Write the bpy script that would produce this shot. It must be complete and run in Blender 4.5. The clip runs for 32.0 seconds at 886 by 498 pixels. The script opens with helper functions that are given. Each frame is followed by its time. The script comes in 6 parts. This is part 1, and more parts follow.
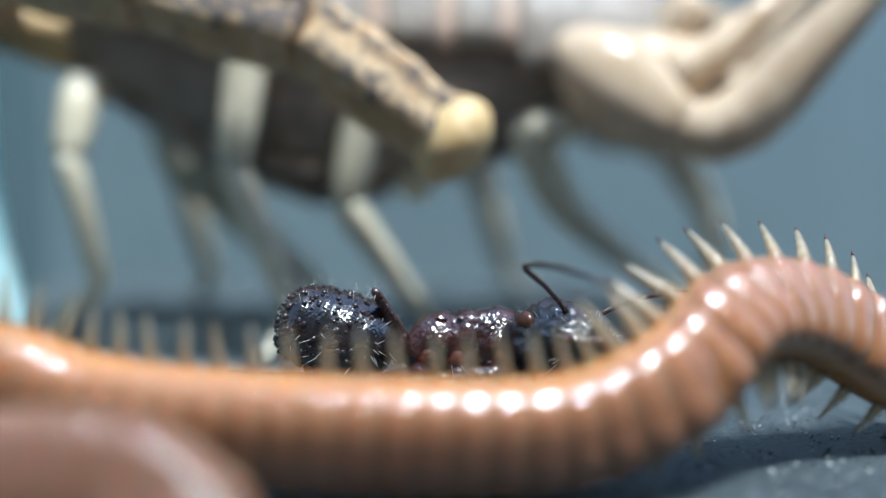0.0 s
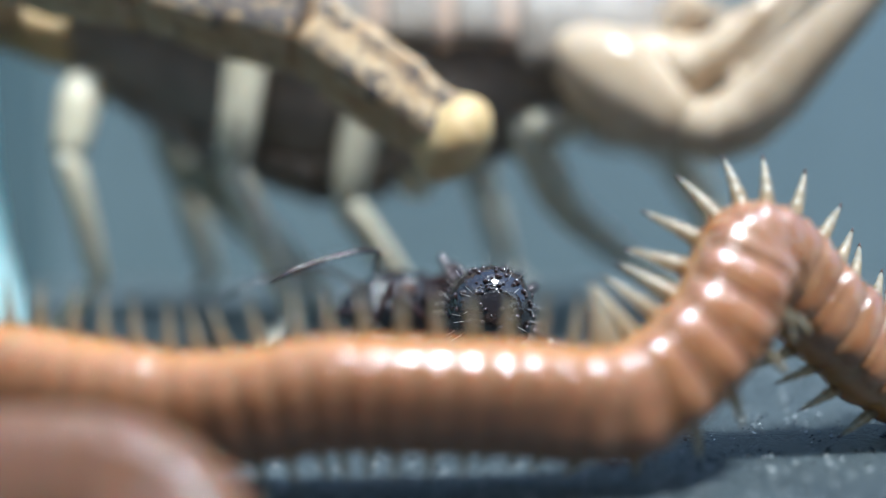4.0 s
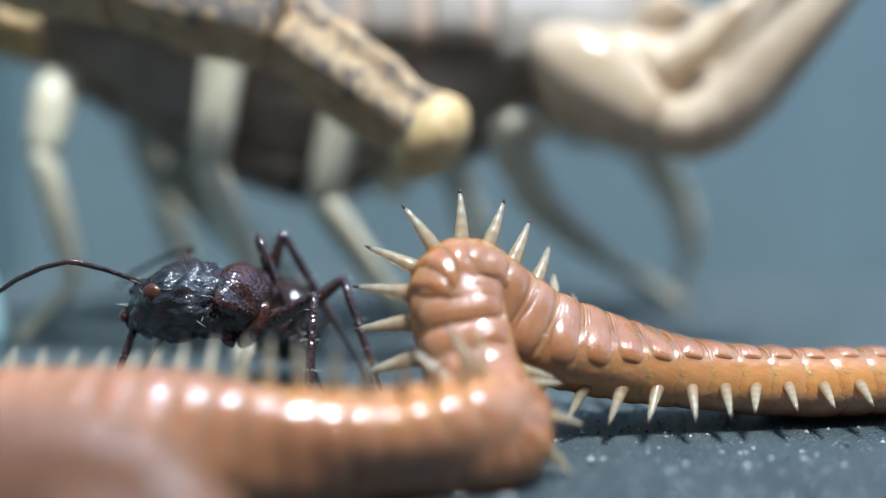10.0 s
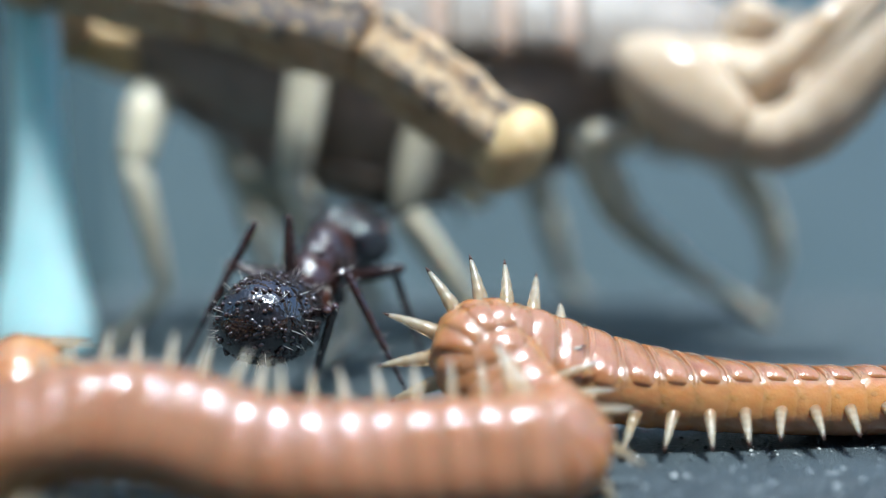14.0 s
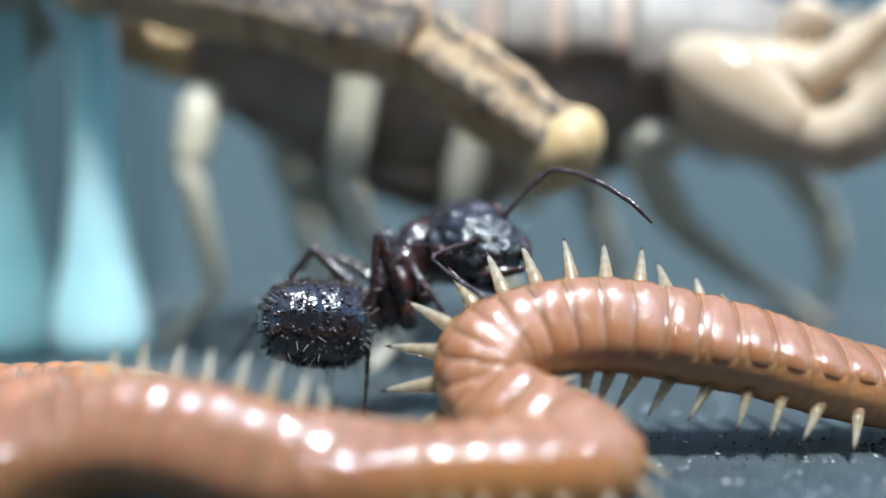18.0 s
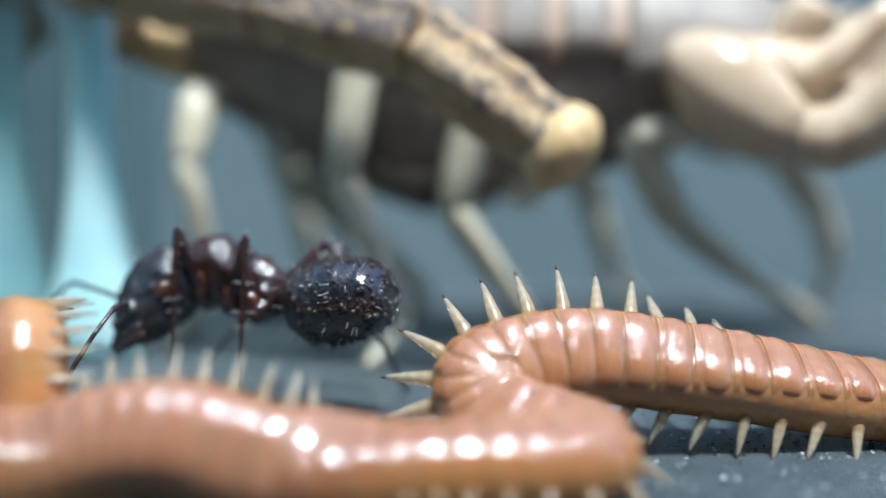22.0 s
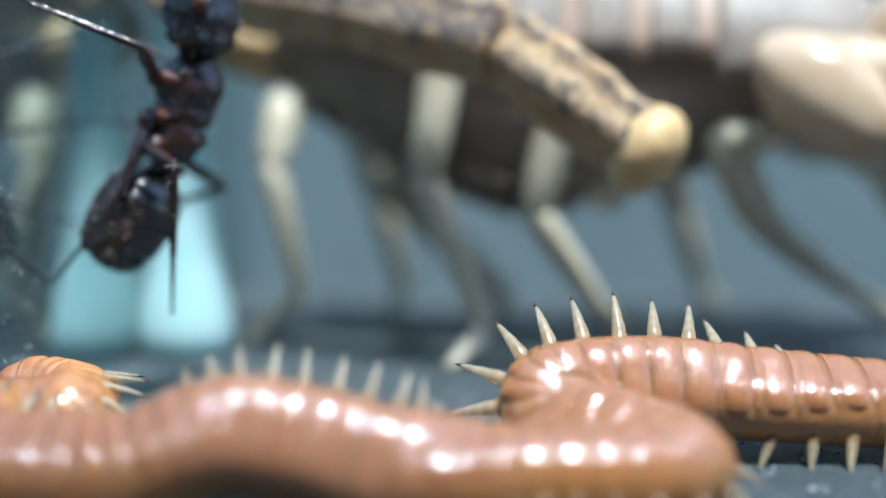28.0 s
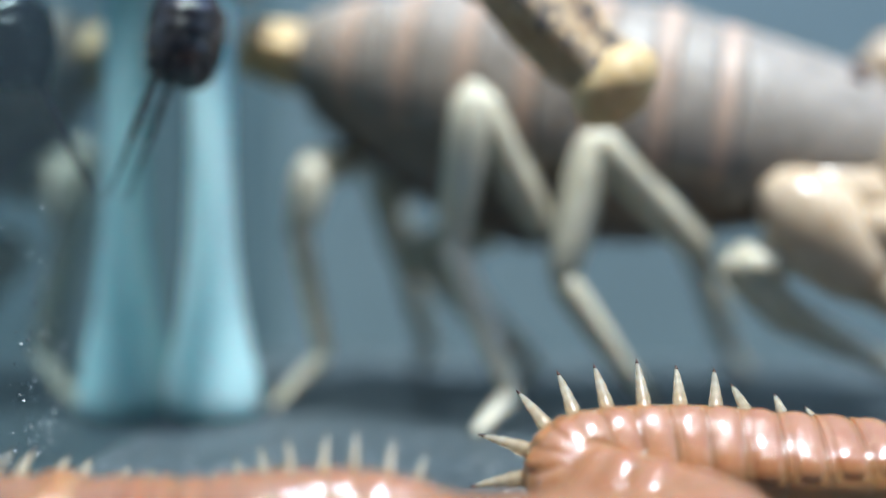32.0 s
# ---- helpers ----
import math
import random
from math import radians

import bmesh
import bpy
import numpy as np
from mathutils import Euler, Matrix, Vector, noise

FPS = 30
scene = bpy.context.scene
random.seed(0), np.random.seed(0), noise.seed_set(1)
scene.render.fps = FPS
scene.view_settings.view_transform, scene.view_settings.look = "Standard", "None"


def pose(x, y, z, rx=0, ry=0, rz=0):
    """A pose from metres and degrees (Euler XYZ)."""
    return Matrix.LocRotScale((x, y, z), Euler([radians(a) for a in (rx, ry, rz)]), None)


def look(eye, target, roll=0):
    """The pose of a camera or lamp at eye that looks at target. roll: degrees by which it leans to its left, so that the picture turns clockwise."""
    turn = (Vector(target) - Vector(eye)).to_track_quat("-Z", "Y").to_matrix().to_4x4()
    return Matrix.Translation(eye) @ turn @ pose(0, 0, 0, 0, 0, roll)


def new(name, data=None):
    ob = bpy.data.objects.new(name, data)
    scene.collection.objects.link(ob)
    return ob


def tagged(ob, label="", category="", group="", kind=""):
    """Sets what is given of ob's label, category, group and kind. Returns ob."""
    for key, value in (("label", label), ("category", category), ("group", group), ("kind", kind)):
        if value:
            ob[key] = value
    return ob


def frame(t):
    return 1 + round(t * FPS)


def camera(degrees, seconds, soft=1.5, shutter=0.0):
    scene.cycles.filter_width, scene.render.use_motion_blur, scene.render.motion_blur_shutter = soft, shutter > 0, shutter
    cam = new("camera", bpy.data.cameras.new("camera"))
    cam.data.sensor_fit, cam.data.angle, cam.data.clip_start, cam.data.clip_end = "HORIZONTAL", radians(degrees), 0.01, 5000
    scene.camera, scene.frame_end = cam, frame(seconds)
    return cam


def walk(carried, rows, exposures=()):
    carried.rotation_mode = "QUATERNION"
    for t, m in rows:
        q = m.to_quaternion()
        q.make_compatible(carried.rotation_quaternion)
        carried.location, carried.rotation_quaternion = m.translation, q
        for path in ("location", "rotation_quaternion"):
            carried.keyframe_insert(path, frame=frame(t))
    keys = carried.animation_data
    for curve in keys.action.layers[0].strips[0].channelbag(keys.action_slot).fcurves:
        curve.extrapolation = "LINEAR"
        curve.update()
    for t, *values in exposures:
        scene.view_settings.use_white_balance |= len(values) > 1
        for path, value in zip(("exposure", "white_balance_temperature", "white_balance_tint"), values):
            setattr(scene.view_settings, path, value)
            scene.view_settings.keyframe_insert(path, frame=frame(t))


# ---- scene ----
cam = camera(45.4, 32.0, soft=1.0)
cam.data.dof.use_dof = True
cam.data.dof.focus_distance = 0.0332
cam.data.dof.aperture_fstop = 18.0

CAMERA_ROWS = [
    (0, pose(0, 0, 0.00907, 84.500, 0, 0.000)),
    (2.5, pose(0, 0, 0.00907, 84.470, 0, -0.030)),
    (4.5, pose(0, 0, 0.00907, 84.382, 0, 0.031)),
    (5, pose(0, 0, 0.00907, 84.322, 0, 0.574)),
    (5.5, pose(0, 0, 0.00907, 84.322, 0, 0.483)),
    (6, pose(0, 0, 0.00907, 84.322, 0, 0.453)),
    (6.5, pose(0, 0, 0.00907, 84.322, 0, 0.121)),
    (7, pose(0, 0, 0.00907, 84.324, 0, -0.663)),
    (7.5, pose(0, 0, 0.00907, 84.325, 0, -1.115)),
    (8, pose(0, 0, 0.00907, 84.325, 0, -1.235)),
    (9, pose(0, 0, 0.00907, 84.325, 0, -1.175)),
    (10, pose(0, 0, 0.00907, 84.325, 0, -1.235)),
    (10.5, pose(0, 0, 0.00907, 84.325, 0, -1.115)),
    (10.7, pose(0, 0, 0.00907, 84.353, 0, -0.482)),
    (11, pose(0, 0, 0.00907, 84.440, 0, 1.419)),
    (11.5, pose(0, 0, 0.00907, 84.472, 0, 2.626)),
    (12, pose(0, 0, 0.00907, 84.560, 0, 2.324)),
    (12.5, pose(0, 0, 0.00907, 84.887, 0, 2.839)),
    (13, pose(0, 0, 0.00907, 84.977, 0, 3.081)),
    (13.5, pose(0, 0, 0.00907, 84.977, 0, 3.081)),
    (15.5, pose(0, 0, 0.00907, 84.985, 0, 4.920)),
    (16, pose(0, 0, 0.00907, 85.019, 0, 5.702)),
    (16.5, pose(0, 0, 0.00907, 85.080, 0, 5.913)),
    (17, pose(0, 0, 0.00907, 85.080, 0, 5.943)),
    (19, pose(0, 0, 0.00907, 85.080, 0, 5.883)),
    (21, pose(0, 0, 0.00907, 84.931, 0, 5.791)),
    (23.5, pose(0, 0, 0.00907, 84.901, 0, 5.790)),
    (24, pose(0, 0, 0.00907, 85.079, 0, 5.673)),
    (24.5, pose(0, 0, 0.00907, 85.102, 0, 8.364)),
    (25, pose(0, 0, 0.00907, 85.181, 0, 9.966)),
    (25.5, pose(0, 0, 0.00907, 85.180, 0, 9.907)),
    (27.5, pose(0, 0, 0.00907, 85.066, 0, 10.257)),
    (28.5, pose(0, 0, 0.00907, 85.067, 0, 10.316)),
    (29, pose(0, 0, 0.00907, 85.090, 0, 11.870)),
    (29.5, pose(0, 0, 0.00907, 85.152, 0, 12.018)),
    (30.2, pose(0, 0, 0.00907, 85.153, 0, 12.076)),
    (30.6, pose(0, 0, 0.00907, 85.835, 0, 11.951)),
    (31, pose(0, 0, 0.00907, 86.641, 0, 11.915)),
    (31.5, pose(0, 0, 0.00907, 87.932, 0, 11.830)),
    (32, pose(0, 0, 0.00907, 88.593, 0, 11.667)),
]
walk(cam, CAMERA_ROWS, exposures=((0, 1.24, 5480, 1.0), (32, 1.24, 5480, 1.0)))

# ---- light ----
world = bpy.data.worlds.new("sky")
scene.world = world
world.use_nodes = True
SUN_ELEVATION, SUN_AZIMUTH = radians(70), radians(150)
wn, wl = world.node_tree.nodes, world.node_tree.links
sky = wn.new("ShaderNodeTexSky")
sky.sky_type = "NISHITA"
sky.sun_disc = False
sky.sun_elevation = SUN_ELEVATION
sky.sun_rotation = SUN_AZIMUTH
wl.new(sky.outputs[0], wn["Background"].inputs[0])
wn["Background"].inputs[1].default_value = 0.15

sun_data = bpy.data.lights.new("sun", "SUN")
sun_data.energy = 3.2
sun_data.angle = radians(9)
sun_data.color = (1.0, 0.95, 0.88)
sun = new("sun", sun_data)
# towards the sun: azimuth clockwise from +y
sun_way = Vector((math.sin(SUN_AZIMUTH) * math.cos(SUN_ELEVATION), math.cos(SUN_AZIMUTH) * math.cos(SUN_ELEVATION), math.sin(SUN_ELEVATION)))
sun.matrix_world = look(sun_way, (0, 0, 0))

# ---- materials ----
MM = 0.001


class Shader:
    """A small wrapper round a node tree."""

    def __init__(self, name):
        self.mat = bpy.data.materials.new(name)
        self.mat.use_nodes = True
        self.n, self.l = self.mat.node_tree.nodes, self.mat.node_tree.links
        self.p = self.n["Principled BSDF"]
        self.co = self.n.new("ShaderNodeTexCoord").outputs["Object"]

    def put(self, key, value):
        socket = self.p.inputs[key]
        if hasattr(value, "links"):
            self.l.new(value, socket)
        else:
            socket.default_value = value
        return self

    def noise(self, per_mm, detail=4, rough=0.6, co=None):
        t = self.n.new("ShaderNodeTexNoise")
        t.inputs["Scale"].default_value = per_mm * 1000
        t.inputs["Detail"].default_value = detail
        t.inputs["Roughness"].default_value = rough
        self.l.new(co or self.co, t.inputs["Vector"])
        return t.outputs["Fac"]

    def cells(self, per_mm, feature="F1", co=None):
        t = self.n.new("ShaderNodeTexVoronoi")
        t.feature = feature
        t.inputs["Scale"].default_value = per_mm * 1000
        self.l.new(co or self.co, t.inputs["Vector"])
        return t.outputs["Distance"]

    def ramp(self, fac, *stops):
        t = self.n.new("ShaderNodeValToRGB")
        e = t.color_ramp.elements
        e[0].position, e[1].position = stops[0][0], stops[-1][0]
        e[0].color, e[1].color = (*stops[0][1], 1), (*stops[-1][1], 1)
        for at, c in stops[1:-1]:
            e.new(at).color = (*c, 1)
        self.l.new(fac, t.inputs[0])
        return t.outputs[0]

    def mix(self, fac, a, b, blend="MIX"):
        t = self.n.new("ShaderNodeMix")
        t.data_type, t.blend_type = "RGBA", blend
        for socket, v in ((t.inputs[0], fac), (t.inputs[6], a), (t.inputs[7], b)):
            if hasattr(v, "links"):
                self.l.new(v, socket)
            else:
                socket.default_value = v if isinstance(v, float) else (*v, 1)
        return t.outputs[2]

    def random(self):
        return self.n.new("ShaderNodeObjectInfo").outputs["Random"]

    def axis(self, i):
        t = self.n.new("ShaderNodeSeparateXYZ")
        self.l.new(self.co, t.inputs[0])
        return t.outputs[i]

    def times(self, a, k, plus=0.0):
        t = self.n.new("ShaderNodeMath")
        t.operation = "MULTIPLY_ADD"
        self.l.new(a, t.inputs[0])
        t.inputs[1].default_value, t.inputs[2].default_value = k, plus
        return t.outputs[0]

    def bump(self, height, strength, depth_mm):
        t = self.n.new("ShaderNodeBump")
        t.inputs["Strength"].default_value = strength
        t.inputs["Distance"].default_value = depth_mm * MM
        self.l.new(height, t.inputs["Height"])
        self.l.new(t.outputs[0], self.p.inputs["Normal"])
        return self


def soft_flesh(s, weight, radius_mm, colour_radius=(1.0, 0.45, 0.25)):
    s.put("Subsurface Weight", weight).put("Subsurface Radius", colour_radius)
    s.p.inputs["Subsurface Scale"].default_value = radius_mm * MM
    return s


def m_ground():
    s = Shader("dark_slate")
    base = s.ramp(s.noise(0.35, 5), (0.3, (0.046, 0.060, 0.067)), (0.7, (0.082, 0.104, 0.114)))
    specks = s.ramp(s.cells(9), (0.0, (1, 1, 1)), (0.12, (0, 0, 0)))
    s.put("Base Color", s.mix(specks, base, (0.16, 0.19, 0.2)))
    s.put("Roughness", s.times(s.noise(6, 2), 0.35, 0.22))
    return s.bump(s.mix(0.45, s.noise(4.5, 8, 0.8), s.cells(8)), 1.0, 0.22).mat


def m_wall():
    s = Shader("slate_blue_plastic")
    s.put("Base Color", s.ramp(s.noise(0.05, 3), (0.3, (0.138, 0.183, 0.198)), (0.7, (0.170, 0.220, 0.235))))
    s.put("Roughness", 0.55)
    return s.bump(s.noise(1.5, 3), 0.1, 0.05).mat


def m_pane():
    s = Shader("glossy_dark_glass_pane")
    s.put("Base Color", s.ramp(s.noise(0.08, 3), (0.3, (0.36, 0.455, 0.465)), (0.7, (0.42, 0.52, 0.53))))
    smear = s.ramp(s.noise(0.35, 6, 0.7), (0.45, (0.025, 0.025, 0.025)), (0.75, (0.1, 0.1, 0.1)))
    s.put("Roughness", smear).put("IOR", 1.6).put("Metallic", 0.88)
    return s.mat


def m_post():
    s = Shader("pale_cyan_plastic")
    s.put("Base Color", s.ramp(s.noise(0.3, 3), (0.3, (0.44, 0.65, 0.67)), (0.7, (0.54, 0.75, 0.76))))
    s.put("Roughness", 0.6)
    return soft_flesh(s, 0.8, 2.5, (0.6, 1, 1)).mat


def m_worm(name="orange_brown_cuticle", plate=False, unhazed=False):
    s = Shader(name)
    # near coil's back is paler: glare and haze are put into its colour
    back = s.ramp(s.noise(0.9, 5), (0.3, (0.265, 0.10, 0.037)), (0.7, (0.375, 0.175, 0.076))) if unhazed else s.ramp(s.noise(0.9, 5), (0.3, (0.305, 0.116, 0.05)), (0.7, (0.425, 0.20, 0.102)))
    flank = s.ramp(s.noise(1.3, 5), (0.3, (0.44, 0.175, 0.042)), (0.7, (0.56, 0.265, 0.085)))
    c = s.mix(s.ramp(s.times(s.axis(2), 800.0, 0.06), (0.2, (0, 0, 0)), (0.9, (1, 1, 1))), flank, back)
    belly = s.ramp(s.noise(0.8, 4), (0.3, (0.31, 0.125, 0.06)), (0.7, (0.42, 0.215, 0.12)))
    c = s.mix(s.ramp(s.times(s.axis(2), -900.0), (0.25, (0, 0, 0)), (0.8, (1, 1, 1))), c, belly)
    c = s.mix(s.times(s.random(), 0.3), c, (0.40, 0.21, 0.115))
    pores = s.ramp(s.cells(3.2), (0.05, (1, 1, 1)), (0.16, (0, 0, 0)))
    c = s.mix(s.times(pores, 0.3), c, (0.26, 0.075, 0.025))
    s.put("Base Color", c)
    s.put("Roughness", s.times(s.noise(5, 4), 0.14, 0.03 if plate else 0.12))
    soft_flesh(s, 0.5 if plate else 0.75, 0.7)
    s.put("Coat Weight", 1.0 if plate else 0.7).put("Coat Roughness", 0.04 if plate else 0.09)
    if not plate:
        return s.bump(s.noise(2.6, 5, 0.55), 0.55, 0.10).mat
    squash = s.n.new("ShaderNodeMapping")
    squash.inputs["Scale"].default_value = (0.25, 2.2, 0.25)
    s.l.new(s.co, squash.inputs["Vector"])
    relief = s.mix(0.55, s.noise(2.2, 5, 0.5), s.noise(4.0, 3, 0.5, squash.outputs[0]))
    return s.bump(s.mix(0.3, relief, s.noise(9.0, 3, 0.6)), 0.8, 0.12).mat


def m_worm_leg():
    s = Shader("pale_translucent_leg")
    along = s.axis(2)
    c = s.ramp(s.times(along, 600.0), (0.0, (0.55, 0.30, 0.14)), (0.2, (0.62, 0.48, 0.31)), (0.6, (0.66, 0.57, 0.43)), (1.0, (0.55, 0.48, 0.38)))
    rings = s.n.new("ShaderNodeTexWave")
    rings.bands_direction = "Z"
    rings.inputs["Scale"].default_value = 900
    rings.inputs["Distortion"].default_value = 2.0
    s.l.new(s.co, rings.inputs["Vector"])
    c = s.mix(s.times(rings.outputs["Fac"], 0.3), c, (0.40, 0.25, 0.12))
    s.put("Base Color", c).put("Roughness", 0.2)
    s.put("Transmission Weight", 0.6).put("IOR", 1.35)
    soft_flesh(s, 0.6, 0.5, (1, 0.8, 0.6))
    return s.bump(s.noise(8, 3), 0.2, 0.03).mat


def m_claw():
    s = Shader("dark_horn")
    return s.put("Base Color", s.ramp(s.noise(6), (0.3, (0.03, 0.012, 0.008)), (0.7, (0.08, 0.03, 0.015)))).put("Roughness", 0.3).mat


def m_ant(name, low, high, pit=14, relief=0.5):
    s = Shader(name)
    s.put("Base Color", s.ramp(s.noise(1.2, 4), (0.35, low), (0.7, high)))
    s.put("Roughness", s.times(s.noise(7, 3), 0.2, 0.05)).put("Specular IOR Level", 1.0)
    return s.bump(s.cells(pit), relief, 0.05).mat


def m_scorpion(name, low, high, scale=0.8, rough=0.34):
    s = Shader(name)
    c = s.ramp(s.noise(scale, 5), (0.3, low), (0.7, high))
    s.put("Base Color", c).put("Roughness", rough)
    soft_flesh(s, 0.45, 0.9, (1, 0.75, 0.5))
    return s.bump(s.noise(5, 4), 0.25, 0.05).mat


def m_tail(name, bands):
    """Cream crust with brown ridges. bands: (from, to, softness) shares of the turn round the segment that are dark."""
    s = Shader(name)
    pale = s.ramp(s.noise(1.1, 6), (0.3, (0.36, 0.21, 0.09)), (0.5, (0.53, 0.36, 0.19)), (0.72, (0.62, 0.48, 0.32)))
    turn = s.n.new("ShaderNodeMath")
    turn.operation = "ARCTAN2"
    s.l.new(s.axis(1), turn.inputs[0])
    s.l.new(s.times(s.axis(0), -1.0), turn.inputs[1])
    wobble = s.n.new("ShaderNodeMath")
    wobble.operation = "ADD"
    s.l.new(s.times(turn.outputs[0], 0.15915, 0.42), wobble.inputs[0])
    s.l.new(s.times(s.noise(1.6, 5, 0.7), 0.24, -0.04), wobble.inputs[1])
    stops = [(0.0, (0, 0, 0))]
    for a, z, k in bands:
        stops += [(a - k, (0, 0, 0)), (a, (1, 1, 1)), (z, (1, 1, 1)), (z + k, (0, 0, 0))]
    dark = s.ramp(wobble.outputs[0], *stops)
    holes = s.ramp(s.noise(2.2, 5, 0.75), (0.38, (0, 0, 0)), (0.5, (1, 1, 1)))
    dark = s.mix(1.0, dark, holes, "MULTIPLY")
    spots = s.ramp(s.noise(1.0, 6, 0.72), (0.555, (0, 0, 0)), (0.61, (1, 1, 1)))
    dark = s.mix(1.0, dark, spots, "LIGHTEN")
    s.put("Base Color", s.mix(dark, pale, s.ramp(s.noise(5, 3), (0.3, (0.035, 0.022, 0.016)), (0.7, (0.13, 0.10, 0.085)))))
    s.put("Roughness", s.times(s.noise(3, 4), 0.3, 0.3))
    soft_flesh(s, 0.35, 0.7, (1, 0.7, 0.4))
    return s.bump(s.noise(4, 7, 0.72), 0.8, 0.14).mat


def m_grit():
    s = Shader("pale_grit")
    t = s.n.new("ShaderNodeNewGeometry").outputs["Random Per Island"]
    s.put("Base Color", s.ramp(t, (0.0, (0.03, 0.035, 0.04)), (0.55, (0.10, 0.115, 0.12)), (0.85, (0.4, 0.42, 0.42)), (1.0, (0.75, 0.75, 0.72))))
    return s.put("Roughness", 0.2).mat


GRIT = m_grit()
GROUND, WALL, PANE, POST = m_ground(), m_wall(), m_pane(), m_post()
WORM, PLATE, WORM_LEG, CLAW = m_worm(), m_worm("glossy_back_plate", True), m_worm_leg(), m_claw()
# the same cuticle for the far part, without the near coil's painted haze
UNHAZED, UNHAZED_PLATE = m_worm("unhazed_cuticle", False, True), m_worm("glossy_unhazed_back_plate", True, True)
ANT_BLACK = m_ant("black_ant_cuticle", (0.011, 0.011, 0.014), (0.03, 0.024, 0.026))
ANT_BROWN = m_ant("dark_red_brown_ant_cuticle", (0.018, 0.009, 0.008), (0.055, 0.019, 0.014), 8, 0.7)
ANT_HIP = m_ant("translucent_red_brown_hip", (0.04, 0.013, 0.007), (0.11, 0.035, 0.016), 8, 0.3)
ANT_GASTER = m_ant("rough_black_gaster", (0.008, 0.007, 0.008), (0.024, 0.016, 0.015), 9, 0.3)
ANT_BEAD = m_ant("shiny_bead", (0.014, 0.010, 0.010), (0.05, 0.028, 0.025), 3, 0.1)
HAIR = m_scorpion("pale_hair", (0.45, 0.4, 0.33), (0.6, 0.55, 0.48))
CREAM = m_scorpion("cream_leg_cuticle", (0.49, 0.44, 0.325), (0.65, 0.585, 0.44))
PLATE_GREY = m_scorpion("grey_tan_back_plate", (0.21, 0.175, 0.14), (0.32, 0.265, 0.215), 0.8, 0.5)
BAND = m_scorpion("pinkish_tan_band", (0.36, 0.245, 0.175), (0.46, 0.325, 0.24), 0.8, 0.5)
BELLY = m_scorpion("dark_brown_flank", (0.19, 0.14, 0.105), (0.28, 0.22, 0.175), 0.5)
PALP = m_scorpion("glossy_cream_pincer", (0.45, 0.325, 0.205), (0.60, 0.47, 0.33), 0.5, 0.2)
TAIL = m_tail("cream_ridged_tail_cuticle", ((0.415, 0.44, 0.012), (0.55, 0.58, 0.012)))
TAIL_DARK = m_tail("dark_banded_tail_cuticle", ((0.43, 0.59, 0.02),))
TELSON = m_scorpion("yellow_cream_bulb", (0.48, 0.32, 0.13), (0.66, 0.48, 0.25), 1.2, 0.5)


# ---- mesh tools (millimetres) ----
def mesh_from(name, bm, *materials):
    for f in bm.faces:
        f.smooth = True
    me = bpy.data.meshes.new(name)
    bm.to_mesh(me)
    bm.free()
    for m in materials:
        me.materials.append(m)
    return me


def part(name, data, material, parent, label="", at=None):
    """One mesh object under a thing or a part."""
    if isinstance(data, bmesh.types.BMesh):
        data = mesh_from(name, data, *(material if isinstance(material, tuple) else (material,)))
    ob = new(name, data)
    ob.parent = parent
    if at is not None:
        ob.matrix_basis = at
    return tagged(ob, label)


def frame_of(a, b, up=(0, 0, 1)):
    """A frame at a: z runs to b, y towards up."""
    a, b = Vector(a), Vector(b)
    z = (b - a).normalized()
    u = Vector(up)
    x = u.cross(z)
    if x.length < 1e-4:
        x = Vector((1, 0, 0)).cross(z)
    x.normalize()
    y = z.cross(x)
    m = Matrix((x, y, z)).transposed().to_4x4()
    m.translation = a
    return m


def loft(bm, stations, sides=16, shape=None, cap=True, material=0):
    """Rings along a path: stations of (matrix, rx, ry) in millimetres. shape(angle): radius factor."""
    rings = []
    for m, rx, ry in stations:
        ring = []
        for i in range(sides):
            a = 2 * math.pi * i / sides
            k = shape(a) if shape else 1.0
            ring.append(bm.verts.new((m @ Vector((rx * k * math.cos(a), ry * k * math.sin(a), 0))) * MM))
        rings.append(ring)
    faces = []
    for r0, r1 in zip(rings, rings[1:]):
        for i in range(sides):
            j = (i + 1) % sides
            faces.append(bm.faces.new((r0[i], r0[j], r1[j], r1[i])))
    if cap:
        faces.append(bm.faces.new(rings[0][::-1]))
        faces.append(bm.faces.new(rings[-1]))
    for f in faces:
        f.material_index = material
    return rings


def limb(bm, length, profile, sides=10, flat=1.0, shape=None, material=0):
    """A limb along +z: profile of (share of length, radius)."""
    loft(bm, [(Matrix.Translation((0, 0, length * u)), r, r * flat) for u, r in profile], sides, shape, True, material)
    return bm


def egg(bm, centre, radii, rows=14, sides=20, shape=None, material=0):
    """An egg along z round centre."""
    st = []
    for i in range(rows + 1):
        a = math.pi * (0.03 + 0.94 * i / rows)
        st.append((Matrix.Translation((centre[0], centre[1], centre[2] - radii[2] * math.cos(a))), radii[0] * math.sin(a), radii[1] * math.sin(a)))
    loft(bm, st, sides, shape, True, material)
    return bm


def rough_up(bm, amount, size, seed=0):
    """Small uneven relief along the normals, millimetres."""
    bm.normal_update()
    for v in bm.verts:
        v.co += v.normal * noise.noise(v.co * (1000 / size) + Vector((seed, 0, 0))) * amount * MM


